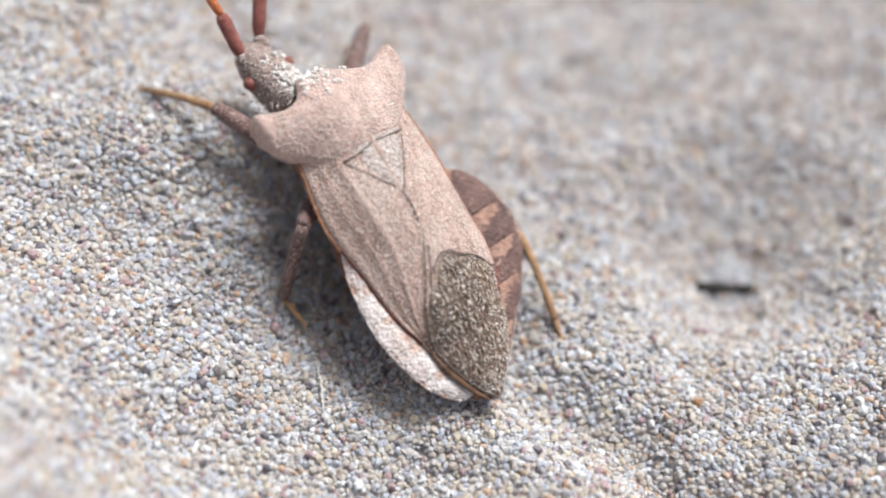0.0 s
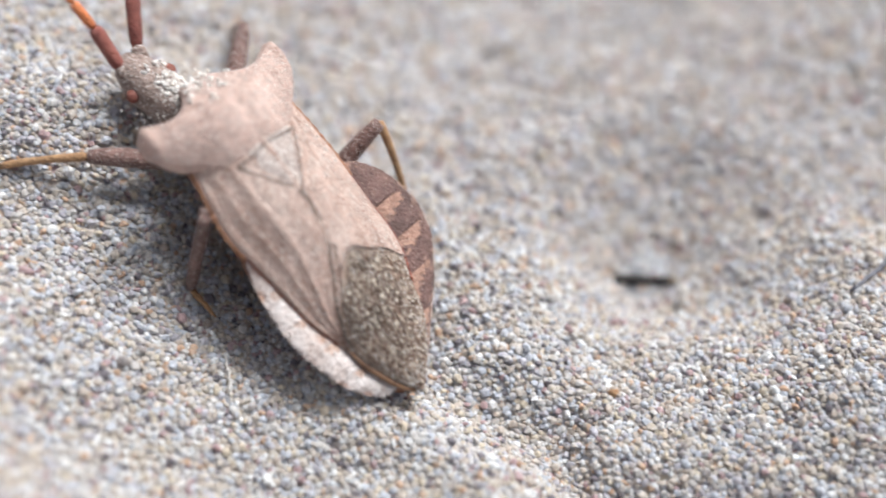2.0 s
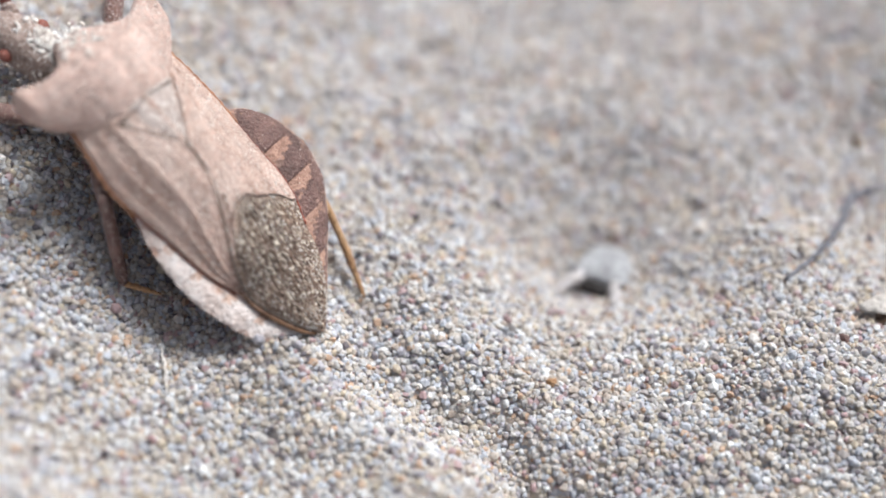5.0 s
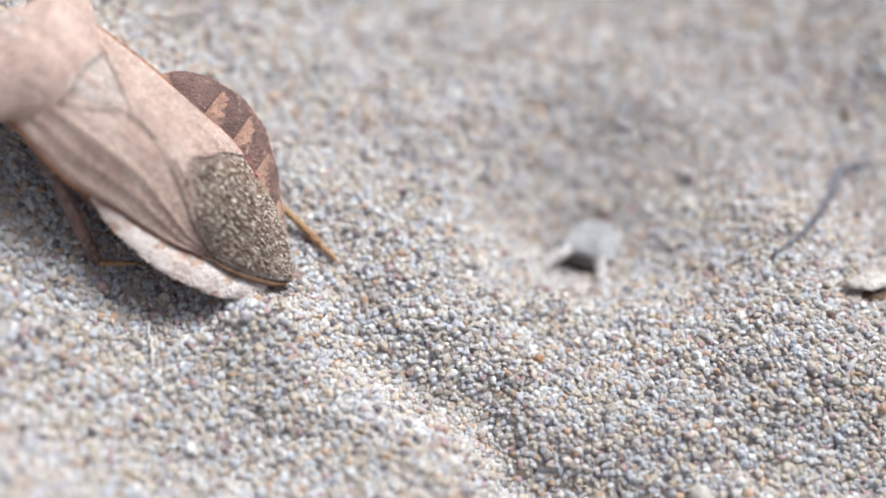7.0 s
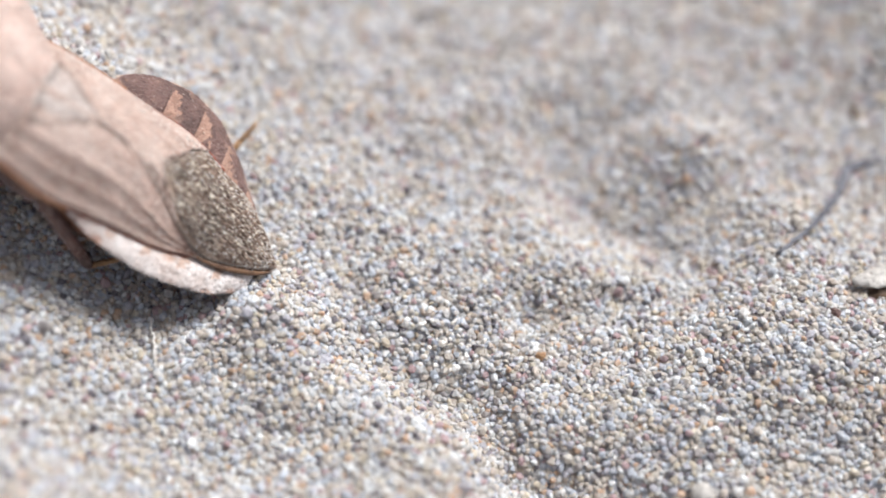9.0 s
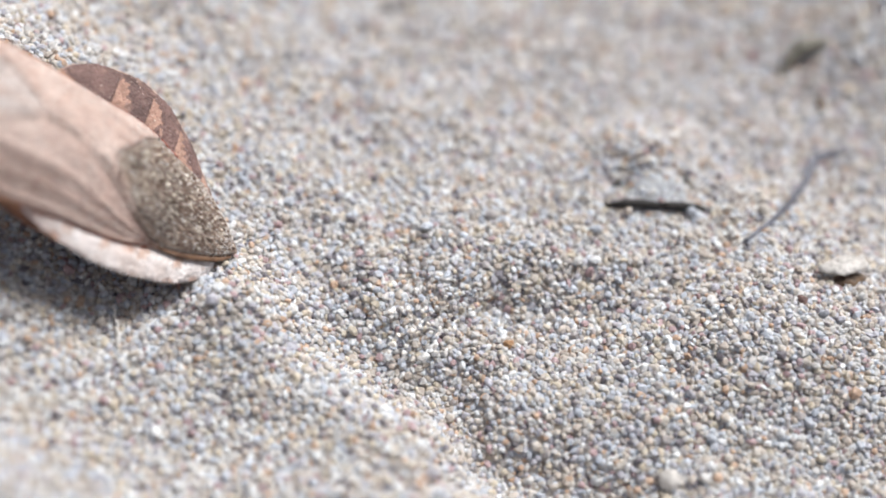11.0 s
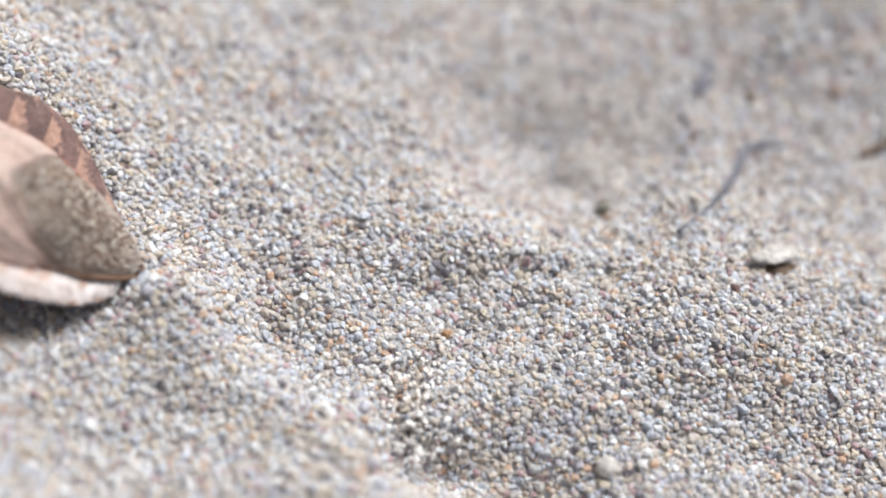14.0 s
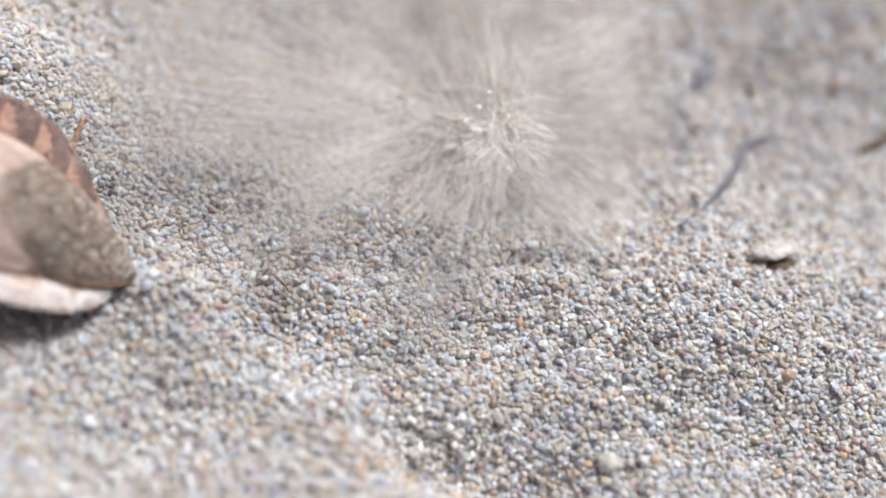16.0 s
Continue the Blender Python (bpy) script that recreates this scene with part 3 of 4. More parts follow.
    part("wing_margin", mesh_of("wing_margin", *tube(pts, [0.028 + 0.062 * math.sin(math.pi * min(1, i / 22)) ** 0.7 * (1 - i / 34) + 0.012 for i in range(30)], 8, flat=0.6), STRIP), bug, "glossy amber-brown strip beside the membrane")
    pts = [(x, float(seam_side(x)) - 0.02, float(back_height(x, seam_side(x))) + 0.085) for x in np.linspace(0.1, 2.0, 26)]
    part("wing_rib", mesh_of("wing_rib", *tube(pts, [0.022 + 0.006 * math.sin(3 * i) for i in range(len(pts))], 6), DARK_RIB), bug, "dark edge of the membrane")
    # membrane: a pale brown border and a dark finely veined field on it
    rows, field = [], []
    for x in np.linspace(0.02, 3.9, 56):
        lo, hi = -float(wing_edge(x)) - 0.01, float(seam_side(x)) + 0.02
        rows.append([(x, y, float(back_height(x, y)) + 0.012) for y in np.linspace(lo, hi, 34)])
    for k in np.linspace(0, 1, 130):
        row = []
        for v in np.linspace(0, 1, 150):
            y = -1.0 + 2.0 * v
            for _ in range(3):
                front = float(membrane_front(y)) - 0.10
                x = 0.10 + (front - 0.10) * k
                lo, hi = -float(wing_edge(x)) + 0.01, float(seam_side(x)) - 0.05 - 0.17 * step(0.9, 2.2, x)
                y = lo + (hi - lo) * v
            wob = noise.noise((x * 1.7, y * 4.0, 0.3))
            vein = abs(math.sin(21 * y + 2.6 * wob + 1.3 * x)) ** 0.7
            wrinkle = noise.noise((x * 8, y * 21, 1.7))
            keep = min(1.0, 10 * v, 10 * (1 - v), 14 * (1 - k)) * step(0.1, 0.7, x)
            row.append((x, y, float(back_height(x, y)) + 0.028 + keep * (0.042 * vein + 0.040 * wrinkle)))
        field.append(row)
    mem = part("wing_membrane", mesh_of("wing_membrane", *plate(np.array(rows)[::-1], 0.04), MEM_EDGE), bug, "pale brown border of the wing membrane")
    part("membrane_field", mesh_of("membrane_field", *plate(np.array(field)[::-1], 0.03), MEMBRANE), mem, "finely veined bronze-brown wing membrane")
    # flared side plates of the abdomen, one piece per segment; an orange patch at the fore end of each
    cuts = [0.44, 1.40, 2.28, 3.18, 4.10, 5.58]
    for side in (1, -1):
        for a, b in zip(cuts, cuts[1:]):
            rows = []
            for x in np.linspace(a, b + 0.03, 26):
                inn, out = float(wing_edge(x)) - 0.26, float(rim_side(x, side)) + 0.05 * math.sin(math.pi * (x - a) / (b - a)) + 0.012 * math.sin(31 * x)
                out = max(out, inn + 0.05)
                zi = float(back_height(x, wing_edge(x))) - 0.05
                zo = float(rim_height(x, side))
                rows.append([(x, side * (inn + (out - inn) * v), zi + (zo - zi) * v + 0.10 * math.sin(math.pi * v) + 0.014 * noise.noise((5 * x, 9 * v, side)) - 0.012 * (x - a)) for v in np.linspace(0, 1, 16)])
            g = np.array(rows)
            if side > 0:
                g = g[::-1]
            v, f = plate(g, 0.09)
            tint = []
            for q in f:
                c = np.mean([v[i] for i in q], axis=0)
                across = (abs(c[1]) - wing_edge(c[0])) / max(0.1, float(rim_side(c[0], side)) - float(wing_edge(c[0])))
                reach = (0.36 if side < 0 else 0.20) * (1.25 - across) + 0.30 * noise.noise((5 * c[0], 6 * c[1], 2.0))
                tint.append(1 if b - c[0] < reach and across < (0.8 if side < 0 else 0.55) else 0)
            # left plates get the lighter colour, with their light painted in
            part("side_plate", mesh_of("side_plate", v, f, [CONN_PALE_LIT, CONN_TINT] if side > 0 else [CONN_DARK, CONN_ORANGE], index=tint), bug,
                 "pale pinkish abdominal side plate, coloured as if lit" if side > 0 else "dark brown side plate with orange patch")
        pts = [(x, side * (float(rim_side(x, side)) + 0.035), float(rim_height(x, side)) - 0.04) for x in np.linspace(0.5, 5.5, 44)]
        part("plate_rim", mesh_of("plate_rim", *tube(pts, [(0.034 if side > 0 else 0.018) * (1 + 0.3 * math.sin(4.5 * i)) for i in range(44)], 6), CONN_PALE_LIT if side > 0 else CONN_TINT), bug)
    # head
    h = part("head", mesh_of("head", *loft([(8.7, 0.62, 0.30, -0.9, -0.4, 0.25), (9.2, 0.62, 0.32, -0.95, -0.4, 0.34), (9.6, 0.60, 0.26, -1.0, -0.4, 0.42), (10.0, 0.60, 0.20, -1.0, -0.42, 0.47), (10.4, 0.54, 0.08, -1.0, -0.46, 0.50),
                                           (10.8, 0.44, -0.10, -0.95, -0.5, 0.50), (11.05, 0.22, -0.35, -0.85, -0.55, 0.50)]), HEAD), bug, "dusty brown head")
    for y, x in ((1.05, 10.02), (-0.12, 10.05)):
        bm = bmesh.new()
        bmesh.ops.create_uvsphere(bm, u_segments=16, v_segments=10, radius=0.18 * MM)
        me = bpy.data.meshes.new("eye")
        bm.to_mesh(me)
        bm.free()
        me.materials.append(EYE)
        me.polygons.foreach_set("use_smooth", [True] * len(me.polygons))
        me.transform(Matrix.Translation((x * MM, y * MM, -0.28 * MM)))
        part("eye", me, h, "small red-brown bead eye")
    # antennae: brick-red stem, orange tip segments
    for base_p, dirs in (((10.72, 0.82, -0.30), [((1.03, 0.02, 0.48), 1.18), ((0.54, 0.10, 0.28), 0.75), ((0.6, 0.2, 0.25), 0.9), ((1.0, 0.3, 0.1), 0.8)]),
                         ((10.95, 0.15, -0.28), [((0.72, -0.42, 0.45), 1.35), ((0.9, -0.6, 0.3), 1.2), ((0.6, -0.8, -0.2), 1.4), ((0.4, -0.8, -0.4), 1.0)])):
        p = Vector(base_p)
        part("antenna_knob", mesh_of("antenna_knob", *tube([p - Vector((0.35, 0, 0.05)), p - Vector((0.1, 0, 0)), p + Vector((0.06, 0, 0.02))], [0.12, 0.20, 0.15], 10), HEAD), h, "knob at the foot of an antenna")
        for k, (d, ln) in enumerate(dirs):
            d = Vector(d).normalized()
            r = (0.18, 0.125, 0.09, 0.11)[k]
            pts = [p + d * (ln * u) for u in np.linspace(0, 1, 8)]
            part("antenna_segment", mesh_of("antenna_segment", *tube(pts, [r * s for s in (0.62, 0.9, 1, 1, 1, 1.02, 1.05, 0.8)]), ANTENNA if k == 0 else ANT_TIP), h,
                 "brick-red antenna segment" if k == 0 else "orange antenna segment")
            p = p + d * ln
    # sand stuck to the neck and shield
    n = 300
    a = rng.normal(size=(n, 2)) * (0.36, 0.46) + (9.45, 0.22)
    p = np.array([(x, y, max(float(shield_height(x, y)) if x < shield_front(y) else -9.0, 0.30 - 0.6 * min(1.2, abs(y - 0.38) / 0.62) ** 2 - 0.2 * max(0.0, x - 9.6))) for x, y in a])
    p[:, 2] += 0.02
    more = np.array([(x, y, float(shield_height(x, y)) + 0.02) for x, y in ((8.5, 0.25), (8.42, 0.4), (8.6, 0.05), (8.36, 0.28), (8.75, 0.5))])
    tagged(part("stuck_sand", grains_mesh("stuck_sand", np.concatenate([p, more]), rng.uniform(0.026, 0.062, n + 5), HAZE), bug, "white sand grains stuck to the neck"), kind="stuff")
    # fine pale dust on the back
    n = 4200
    x, y = rng.uniform(0.2, 6.8, n), rng.uniform(-1, 1, n)
    y = y * wing_edge(x) * 0.97
    dust = np.column_stack([x, y, back_height(x, y) + 0.055])
    y = rng.uniform(-2.0, 2.0, 1300)
    lo, hi = np.array([shield_rear(q) for q in y]) + 0.1, np.array([shield_front(q) for q in y]) - 0.1
    x = lo + (hi - lo) * rng.uniform(0, 1, 1300)
    dust = np.concatenate([dust, np.column_stack([x, y, shield_height(x, y) + 0.01])])
    tagged(part("dust", grains_mesh("dust", dust, rng.uniform(0.007, 0.020, len(dust)) * rng.choice([0.8, 1.0, 1.5], len(dust), p=[0.6, 0.32, 0.08]), HAZE), bug, "fine pale sand dust on the back"), kind="stuff")
    # the body is bent: the tail to the bug's left, the shoulders a little to its right
    for ob in bug.children_recursive:
        for v in ob.data.vertices:
            x = v.co.x / MM
            u = max(0.0, 4.2 - x) / 4.2
            v.co.y += (0.50 * u * u - 0.20 * float(step(5.2, 8.2, x))) * MM
    return bug


BUG_ROWS = [
    (0, 1.61, -4.44, 0.45, 128.4, 22.8, 6.8),
    (0.5, 1.56, -4.37, 0.44, 129.0, 22.3, 7.0),
    (1, 1.72, -4.42, 0.39, 130.9, 22.4, 6.3),
    (1.5, 1.81, -4.26, 0.38, 134.7, 21.1, 4.5),
    (2, 1.86, -4.34, 0.33, 135.3, 22.0, 2.8),
    (2.5, 1.33, -3.42, 0.40, 137.9, 22.6, 2.2),
    (3, 1.24, -3.20, 0.47, 137.9, 22.7, 2.3),
    (3.5, 1.02, -3.36, 0.52, 137.5, 22.7, 1.1),
    (4, 0.97, -3.39, 0.52, 138.2, 22.7, -0.2),
    (6.5, 0.61, -2.33, 0.51, 148.5, 24.4, -3.2),
    (7, 0.42, -2.24, 0.51, 151.4, 24.1, -3.0),
    (7.5, 0.36, -2.17, 0.50, 153.1, 25.0, -2.5),
    (8, 0.20, -2.13, 0.48, 156.8, 26.3, -1.7),
    (10.5, -0.53, -1.64, 0.47, 167.7, 30.7, -1.9),
    (11, -0.37, -1.84, 0.49, 168.3, 29.2, -3.3),
    (11.5, -0.31, -1.96, 0.49, 167.8, 28.1, -2.8),
    (12, -0.40, -1.83, 0.49, 169.8, 26.3, -2.0),
    (12.5, -0.78, -2.04, 0.49, 170.4, 25.6, -2.8),
    (13, -0.84, -2.04, 0.49, 172.0, 25.4, -4.3),
    (13.5, -0.82, -2.36, 0.50, 170.2, 25.3, -4.2),
    (14, -0.94, -2.61, 0.50, 169.2, 25.2, -3.2),
    (14.5, -0.99, -2.77, 0.50, 169.3, 25.2, -2.3),
    (15, -1.09, -2.88, 0.50, 169.0, 24.7, -2.0),
    (15.5, -1.03, -2.92, 0.50, 168.8, 24.6, -2.0),
    (16, -1.09, -2.94, 0.50, 168.8, 24.5, -2.0),
]


def bug_pose(t):
    """Where the bug's body is: tail end, heading, tilt and lean."""
    k = list(zip(*BUG_ROWS))
    x, y, z, head, tilt, lean = (float(np.interp(t, k[0], k[i])) for i in range(1, 7))
    return Matrix.Translation((x * MM, y * MM, z * MM)) @ Matrix.Rotation(radians(head), 4, "Z") @ Matrix.Rotation(-radians(tilt), 4, "Y") @ Matrix.Rotation(radians(lean), 4, "X")


# legs: hip in the bug's space, segment lengths, and where the shin's end stands in the world (t, x, y, z)
LEGS = {
    "left_front": dict(hip=(8.18, 1.03, -0.77), femur=2.05, tibia=2.21, foot=[(0, -7.57, 2.82, 3.27), (0.4, -9.06, 2.42, 3.17), (0.7, -9.55, 0.71, 2.89), (1.0, -7.83, 1.42, 3.25), (1.4, -8.46, 0.0, 2.59), (1.7, -8.99, 0.27, 2.76), (2.0, -8.67, 0.32, 2.77), (2.5, -10.0, 1.6, 2.6), (5, -10.6, 1.2, 2.8), (16, -13.0, -1.0, 3.0)], toe=(-0.9, -0.35, -0.15), pole=[(0, 0.45, 0.26, 0.68)]),
    "left_mid": dict(hip=(6.7, 1.0, -0.8), femur=1.6, tibia=2.5, foot=[(0, -4.08, -2.1, 0.74), (2, -4.08, -2.1, 0.74), (3.0, -4.1, -2.2, 0.74), (7, -4.4, -2.3, 0.78), (9.5, -4.6, -2.4, 0.8), (10.2, -8.0, -3.6, 1.2), (16, -9.2, -4.6, 1.6)], toe=(0.65, -0.75, -0.18), pole=[(0, 0, 0.3, 1)]),
    "left_hind": dict(hip=(5.0, 0.6, -1.0), femur=2.0, tibia=2.9, foot=[(0, -0.6, -0.9, 0.35), (2, -0.6, -0.9, 0.35), (4.2, -1.8, -0.5, 0.4), (10, -4.0, -0.2, 0.6), (16, -5.2, -1.4, 0.7)], toe=(0.6, -0.7, -0.15), pole=[(0, 1, 0, -0.1)]),
    "right_front": dict(hip=(8.4, -0.9, -0.75), femur=2.5, tibia=2.7, foot=[(0, -2.7, 5.8, 1.0), (2, -3.5, 5.9, 1.1), (5, -5.4, 6.6, 1.6), (16, -9.0, 4.6, 2.0)], toe=(0.1, 0.9, -0.2), pole=[(0, 0.3, -0.3, 1)]),
    "right_mid": dict(hip=(6.9, -0.6, -0.9), femur=1.9, tibia=2.8, foot=[(0, -0.9, 1.0, 0.3), (1.6, -0.9, 1.0, 0.3), (2.4, -1.8, 1.2, 0.4), (7, -4.3, 1.2, 0.6), (10, -5.8, 0.6, 1.0), (12, -6.2, 0.2, 1.0), (16, -6.8, -0.2, 1.1)], toe=(0.3, 0.8, -0.1), pole=[(0, 1, 0, 0.1)]),
    "right_hind": dict(hip=(5.2, -0.9, -0.95), femur=3.0, tibia=2.5, foot=[(0, 2.9, -2.4, 0.35), (1.6, 2.9, -2.4, 0.35), (2.0, 1.3, 0.5, 1.0), (2.25, 1.5, -0.3, 0.9), (2.5, 1.4, -1.35, 0.55), (3.5, 1.43, -1.38, 0.52), (4.2, 1.43, -1.38, 0.5), (6.3, 1.3, -1.55, 0.3), (8.1, 0.95, -1.4, 0.3), (8.8, -0.6, 1.2, 1.2), (10, -2.6, 1.4, 0.5), (12, -3.2, 0.9, 0.6), (15, -3.6, 0.5, 0.7), (15.4, -2.6, 0.3, 0.5), (16, -2.65, 0.3, 0.5)], toe=(0.5, -0.75, -0.25),
                       pole=[(0, 0.1, -1, 0.5), (1.6, 0.1, -1, 0.5), (2.0, 0.6, -1, 1.2), (4.2, -0.1, -1.2, 1), (6.3, 0.2, -1, 0.1), (8.1, 0.2, -1, 0.1), (9.5, 0.2, 1, -0.4)]),
}


def leg_frames(spec, t):
    """Poses of thigh and shin in the bug's space so that the shin ends on the foot's place."""
    k = list(zip(*spec["foot"]))
    foot = Vector([float(np.interp(t, k[0], k[i])) for i in (1, 2, 3)])
    foot.z = max(foot.z, float(base(foot.x, foot.y)) + 0.1)
    inv = bug_pose(t).inverted()
    f = (inv @ (foot * MM)) / MM
    hip = Vector(spec["hip"])
    a, b = spec["femur"], spec["tibia"]
    d = f - hip
    n = min(max(d.length, abs(a - b) + 0.2), (a + b) * 0.985)
    d = d.normalized()
    along = (a * a - b * b + n * n) / (2 * n)
    rise = math.sqrt(max(a * a - along * along, 0.0))
    k = list(zip(*spec["pole"]))
    up = Vector([float(np.interp(t, k[0], k[i])) for i in (1, 2, 3)])
    up = (up - d * up.dot(d)).normalized()
    knee = hip + d * along + up * rise
    end = hip + d * n

    def aim(p, q):
        x = (q - p).normalized()
        y = up.cross(x).normalized()
        z = x.cross(y)
        m = Matrix((x, y, z)).transposed().to_4x4()
        m.translation = p * MM
        return m
    return aim(hip, knee), aim(knee, end)


def build_legs(bug):
    made = {}
    for name, s in LEGS.items():
        fp, fr = limb(s["femur"], [(0, 0.16), (0.15, 0.21), (0.55, 0.25), (0.85, 0.22), (1, 0.17)], 0.10)
        femur = part("femur", mesh_of("femur", *tube(fp, fr, 12), LEG), bug, "rough red-brown thigh")
        amber = name in ("right_hind", "left_front")
        tp, tr = limb(s["tibia"], [(0, 0.10), (0.1, 0.12), (0.5, 0.095), (0.9, 0.10), (1, 0.08)] if amber else [(0, 0.14), (0.1, 0.17), (0.5, 0.165), (0.9, 0.16), (1, 0.11)], 0.06)
        tibia = part("tibia", mesh_of("tibia", *tube(tp, tr, 10), TARSUS if amber else LEG), bug, "amber shin" if amber else "red-brown shin")
        m_femur, m_tibia = leg_frames(s, 0)
        toe = Vector((1, 0, -0.06)).normalized() if amber else (bug_pose(0).to_3x3() @ m_tibia.to_3x3()).inverted() @ Vector(s["toe"]).normalized()
        pts = [Vector((s["tibia"], 0, 0)) + toe * (0.7 if amber else 1.0) * u for u in np.linspace(-0.04, 1.0, 9)]
        part("tarsus", mesh_of("tarsus", *tube(pts, [0.06, 0.08, 0.07, 0.085, 0.06, 0.075, 0.055, 0.045, 0.02], 8), TARSUS), tibia, "jointed amber foot")
        made[name] = (femur, tibia)
    return made


bug = build_bug()
legs = build_legs(bug)


# ---- the pit digger ----
def mound(name, label, wide, high, reach, seed):
    """A round-topped cone of sand at its angle of rest, its foot far below the ground's surface."""
    r = np.random.default_rng(seed)
    ob = thing(name, label, "sand", kind="stuff")

    def top(x, y):
        wob = 0.05 * np.sin(2.1 * x + 1.3 * y + seed) + 0.03 * np.sin(3.7 * x - 2.9 * y + 1.0) + 0.02 * np.sin(6.3 * x + 5.1 * y)
        return high + 0.35 - np.sqrt(0.12 + 0.5 * ((x / wide) ** 2 + y ** 2)) + wob

    radii, n = np.linspace(0, reach, 22), 40
    st = [(q * wide * math.cos(a), q * math.sin(a)) for q in radii[1:] for a in np.linspace(0, 2 * math.pi, n, endpoint=False)]
    v = [(0, 0, float(top(0, 0)) - 0.05)] + [(x, y, float(top(x, y)) - 0.05) for x, y in st] + [(0, 0, -5.0)]
    f = [(0, 1 + k, 1 + (k + 1) % n) for k in range(n)]
    f += [(1 + q * n + k, 1 + q * n + n + k, 1 + q * n + n + (k + 1) % n, 1 + q * n + (k + 1) % n) for q in range(len(radii) - 2) for k in range(n)]
    f += [(1 + (len(radii) - 2) * n + (k + 1) % n, 1 + (len(radii) - 2) * n + k, len(v) - 1) for k in range(n)]
    part("packed_core", mesh_of("packed_core", v, f, BED), ob)
    p = scatter(-reach * wide, reach * wide, -reach, reach, 0.106, top, lambda x, y: (x / wide) ** 2 + y ** 2 < reach ** 2)
    tagged(part("surface_grains", grains_mesh("surface_grains", p, r.uniform(0.060, 0.124, len(p))), ob), kind="stuff")
    return ob


hump = mound("sand_hump", "low hump of sand pushed up by the antlion", 1.3, 0.95, 3.0, 3)


def build_antlion():
    """Origin at the middle of the head, facing +x."""
    lion = thing("antlion", "sand-crusted grey antlion larva at the pit's bottom", "insect")
    st = [(-3.0, 0.3, -0.6, -1.0, -0.8), (-2.5, 0.85, -0.4, -1.1, -0.8), (-1.7, 1.05, -0.3, -1.15, -0.7), (-0.9, 0.8, -0.15, -0.9, -0.5), (-0.45, 0.4, -0.05, -0.4, -0.2)]
    part("body", mesh_of("body", *loft(st, 20), LION), lion, "sand-crusted humped back")
    u = rng.normal(size=(900, 3))
    u /= np.linalg.norm(u, axis=1)[:, None]
    u = u[u[:, 2] > -0.3]
    p = u * (1.2, 0.98, 0.42) + (-1.75, 0, -0.8)
    tagged(part("back_sand", grains_mesh("back_sand", p, rng.uniform(0.07, 0.13, len(p))), lion, "sand stuck to the back"), kind="stuff")
    v, f = loft([(-0.55, 0.26, 0.06, -0.26, -0.06), (-0.42, 0.46, 0.15, -0.3, -0.06), (-0.05, 0.56, 0.19, -0.3, -0.06), (0.32, 0.58, 0.14, -0.26, -0.06), (0.46, 0.5, 0.06, -0.2, -0.06)], 20)
    head = part("head", mesh_of("head", v, f, LION), lion, "flat squarish grey head")
    for s in (1, -1):
        bm_v, bm_f = tube([(0.36, s * 0.50, 0.02), (0.44, s * 0.52, 0.05), (0.5, s * 0.53, 0.04)], [0.06, 0.07, 0.03], 8)
        part("eye", mesh_of("eye", bm_v, bm_f, SKIN_SHADE), head, "tiny black eye knob")
        pts = [(0.38 + 0.70 * u, s * (0.34 + 0.38 * u - 0.10 * u * u), -0.02 - 0.06 * u) for u in np.linspace(0, 1, 10)]
        part("jaw", mesh_of("jaw", *tube(pts, [0.13, 0.15, 0.15, 0.145, 0.135, 0.125, 0.11, 0.09, 0.06, 0.03], 8), JAW), lion, "pale stout curved jaw")
        # leg-shaped dark pieces, added to show as shaded hollows beside the head
        leg = [(-0.5, s * 0.75, -0.40), (-0.1, s * 1.1, -0.38), (0.35, s * 1.3, -0.38), (0.65, s * 1.25, -0.40), (0.85, s * 1.1, -0.44)]
        # dark strips added across the back to draw the shaded slits in the sand
        slit_shade = [(-1.90, s * 0.02, -0.27), (-1.92, s * 0.5, -0.27), (-1.9, s * 0.95, -0.29), (-1.82, s * 1.45, -0.33)]
        part("leg", mesh_of("leg", *tube(slit_shade, [0.10, 0.13, 0.12, 0.05], 8), SKIN_SHADE), lion, "dark strip that stands in for a shaded slit in the sand")
        part("leg", mesh_of("leg", *tube(leg, [0.12, 0.17, 0.19, 0.17, 0.08], 10), SKIN_SHADE), lion, "dark stout piece that stands in for a shaded hollow")
    # black piece that paints the shaded gap between the jaws
    part("mouth", mesh_of("mouth", *loft([(0.40, 0.34, 0.03, -0.26, -0.1), (0.55, 0.36, -0.04, -0.26, -0.12), (0.68, 0.26, -0.08, -0.24, -0.14)], 14), SKIN_SHADE), head, "black piece that stands in for the shaded gap between the jaws")
    # oversized dark sheet; tipped up, it paints the pit's shaded centre
    part("underside", mesh_of("underside", *loft([(-2.9, 0.8, -0.7, -1.0, -0.85), (-2.0, 1.75, -0.6, -1.12, -0.8), (-1.0, 1.75, -0.5, -1.05, -0.75), (-0.45, 0.7, -0.45, -0.8, -0.6), (0.0, 0.4, -0.35, -0.5, -0.4)], 18), SKIN_SHADE), lion, "black-brown underside sheet, widened to stand in for the pit's shaded centre")
    for ob in lion.children_recursive:
        if ob.name.split(".")[0] in ("head", "eye", "jaw", "mouth"):
            ob.data.transform(Matrix.Diagonal((1.4, 1.4, 1.25, 1.0)))
    return lion


lion = build_antlion()


# ---- flakes, twigs and bits ----
def ground_z(x, y):
    return float(base(np.float64(x), np.float64(y)))


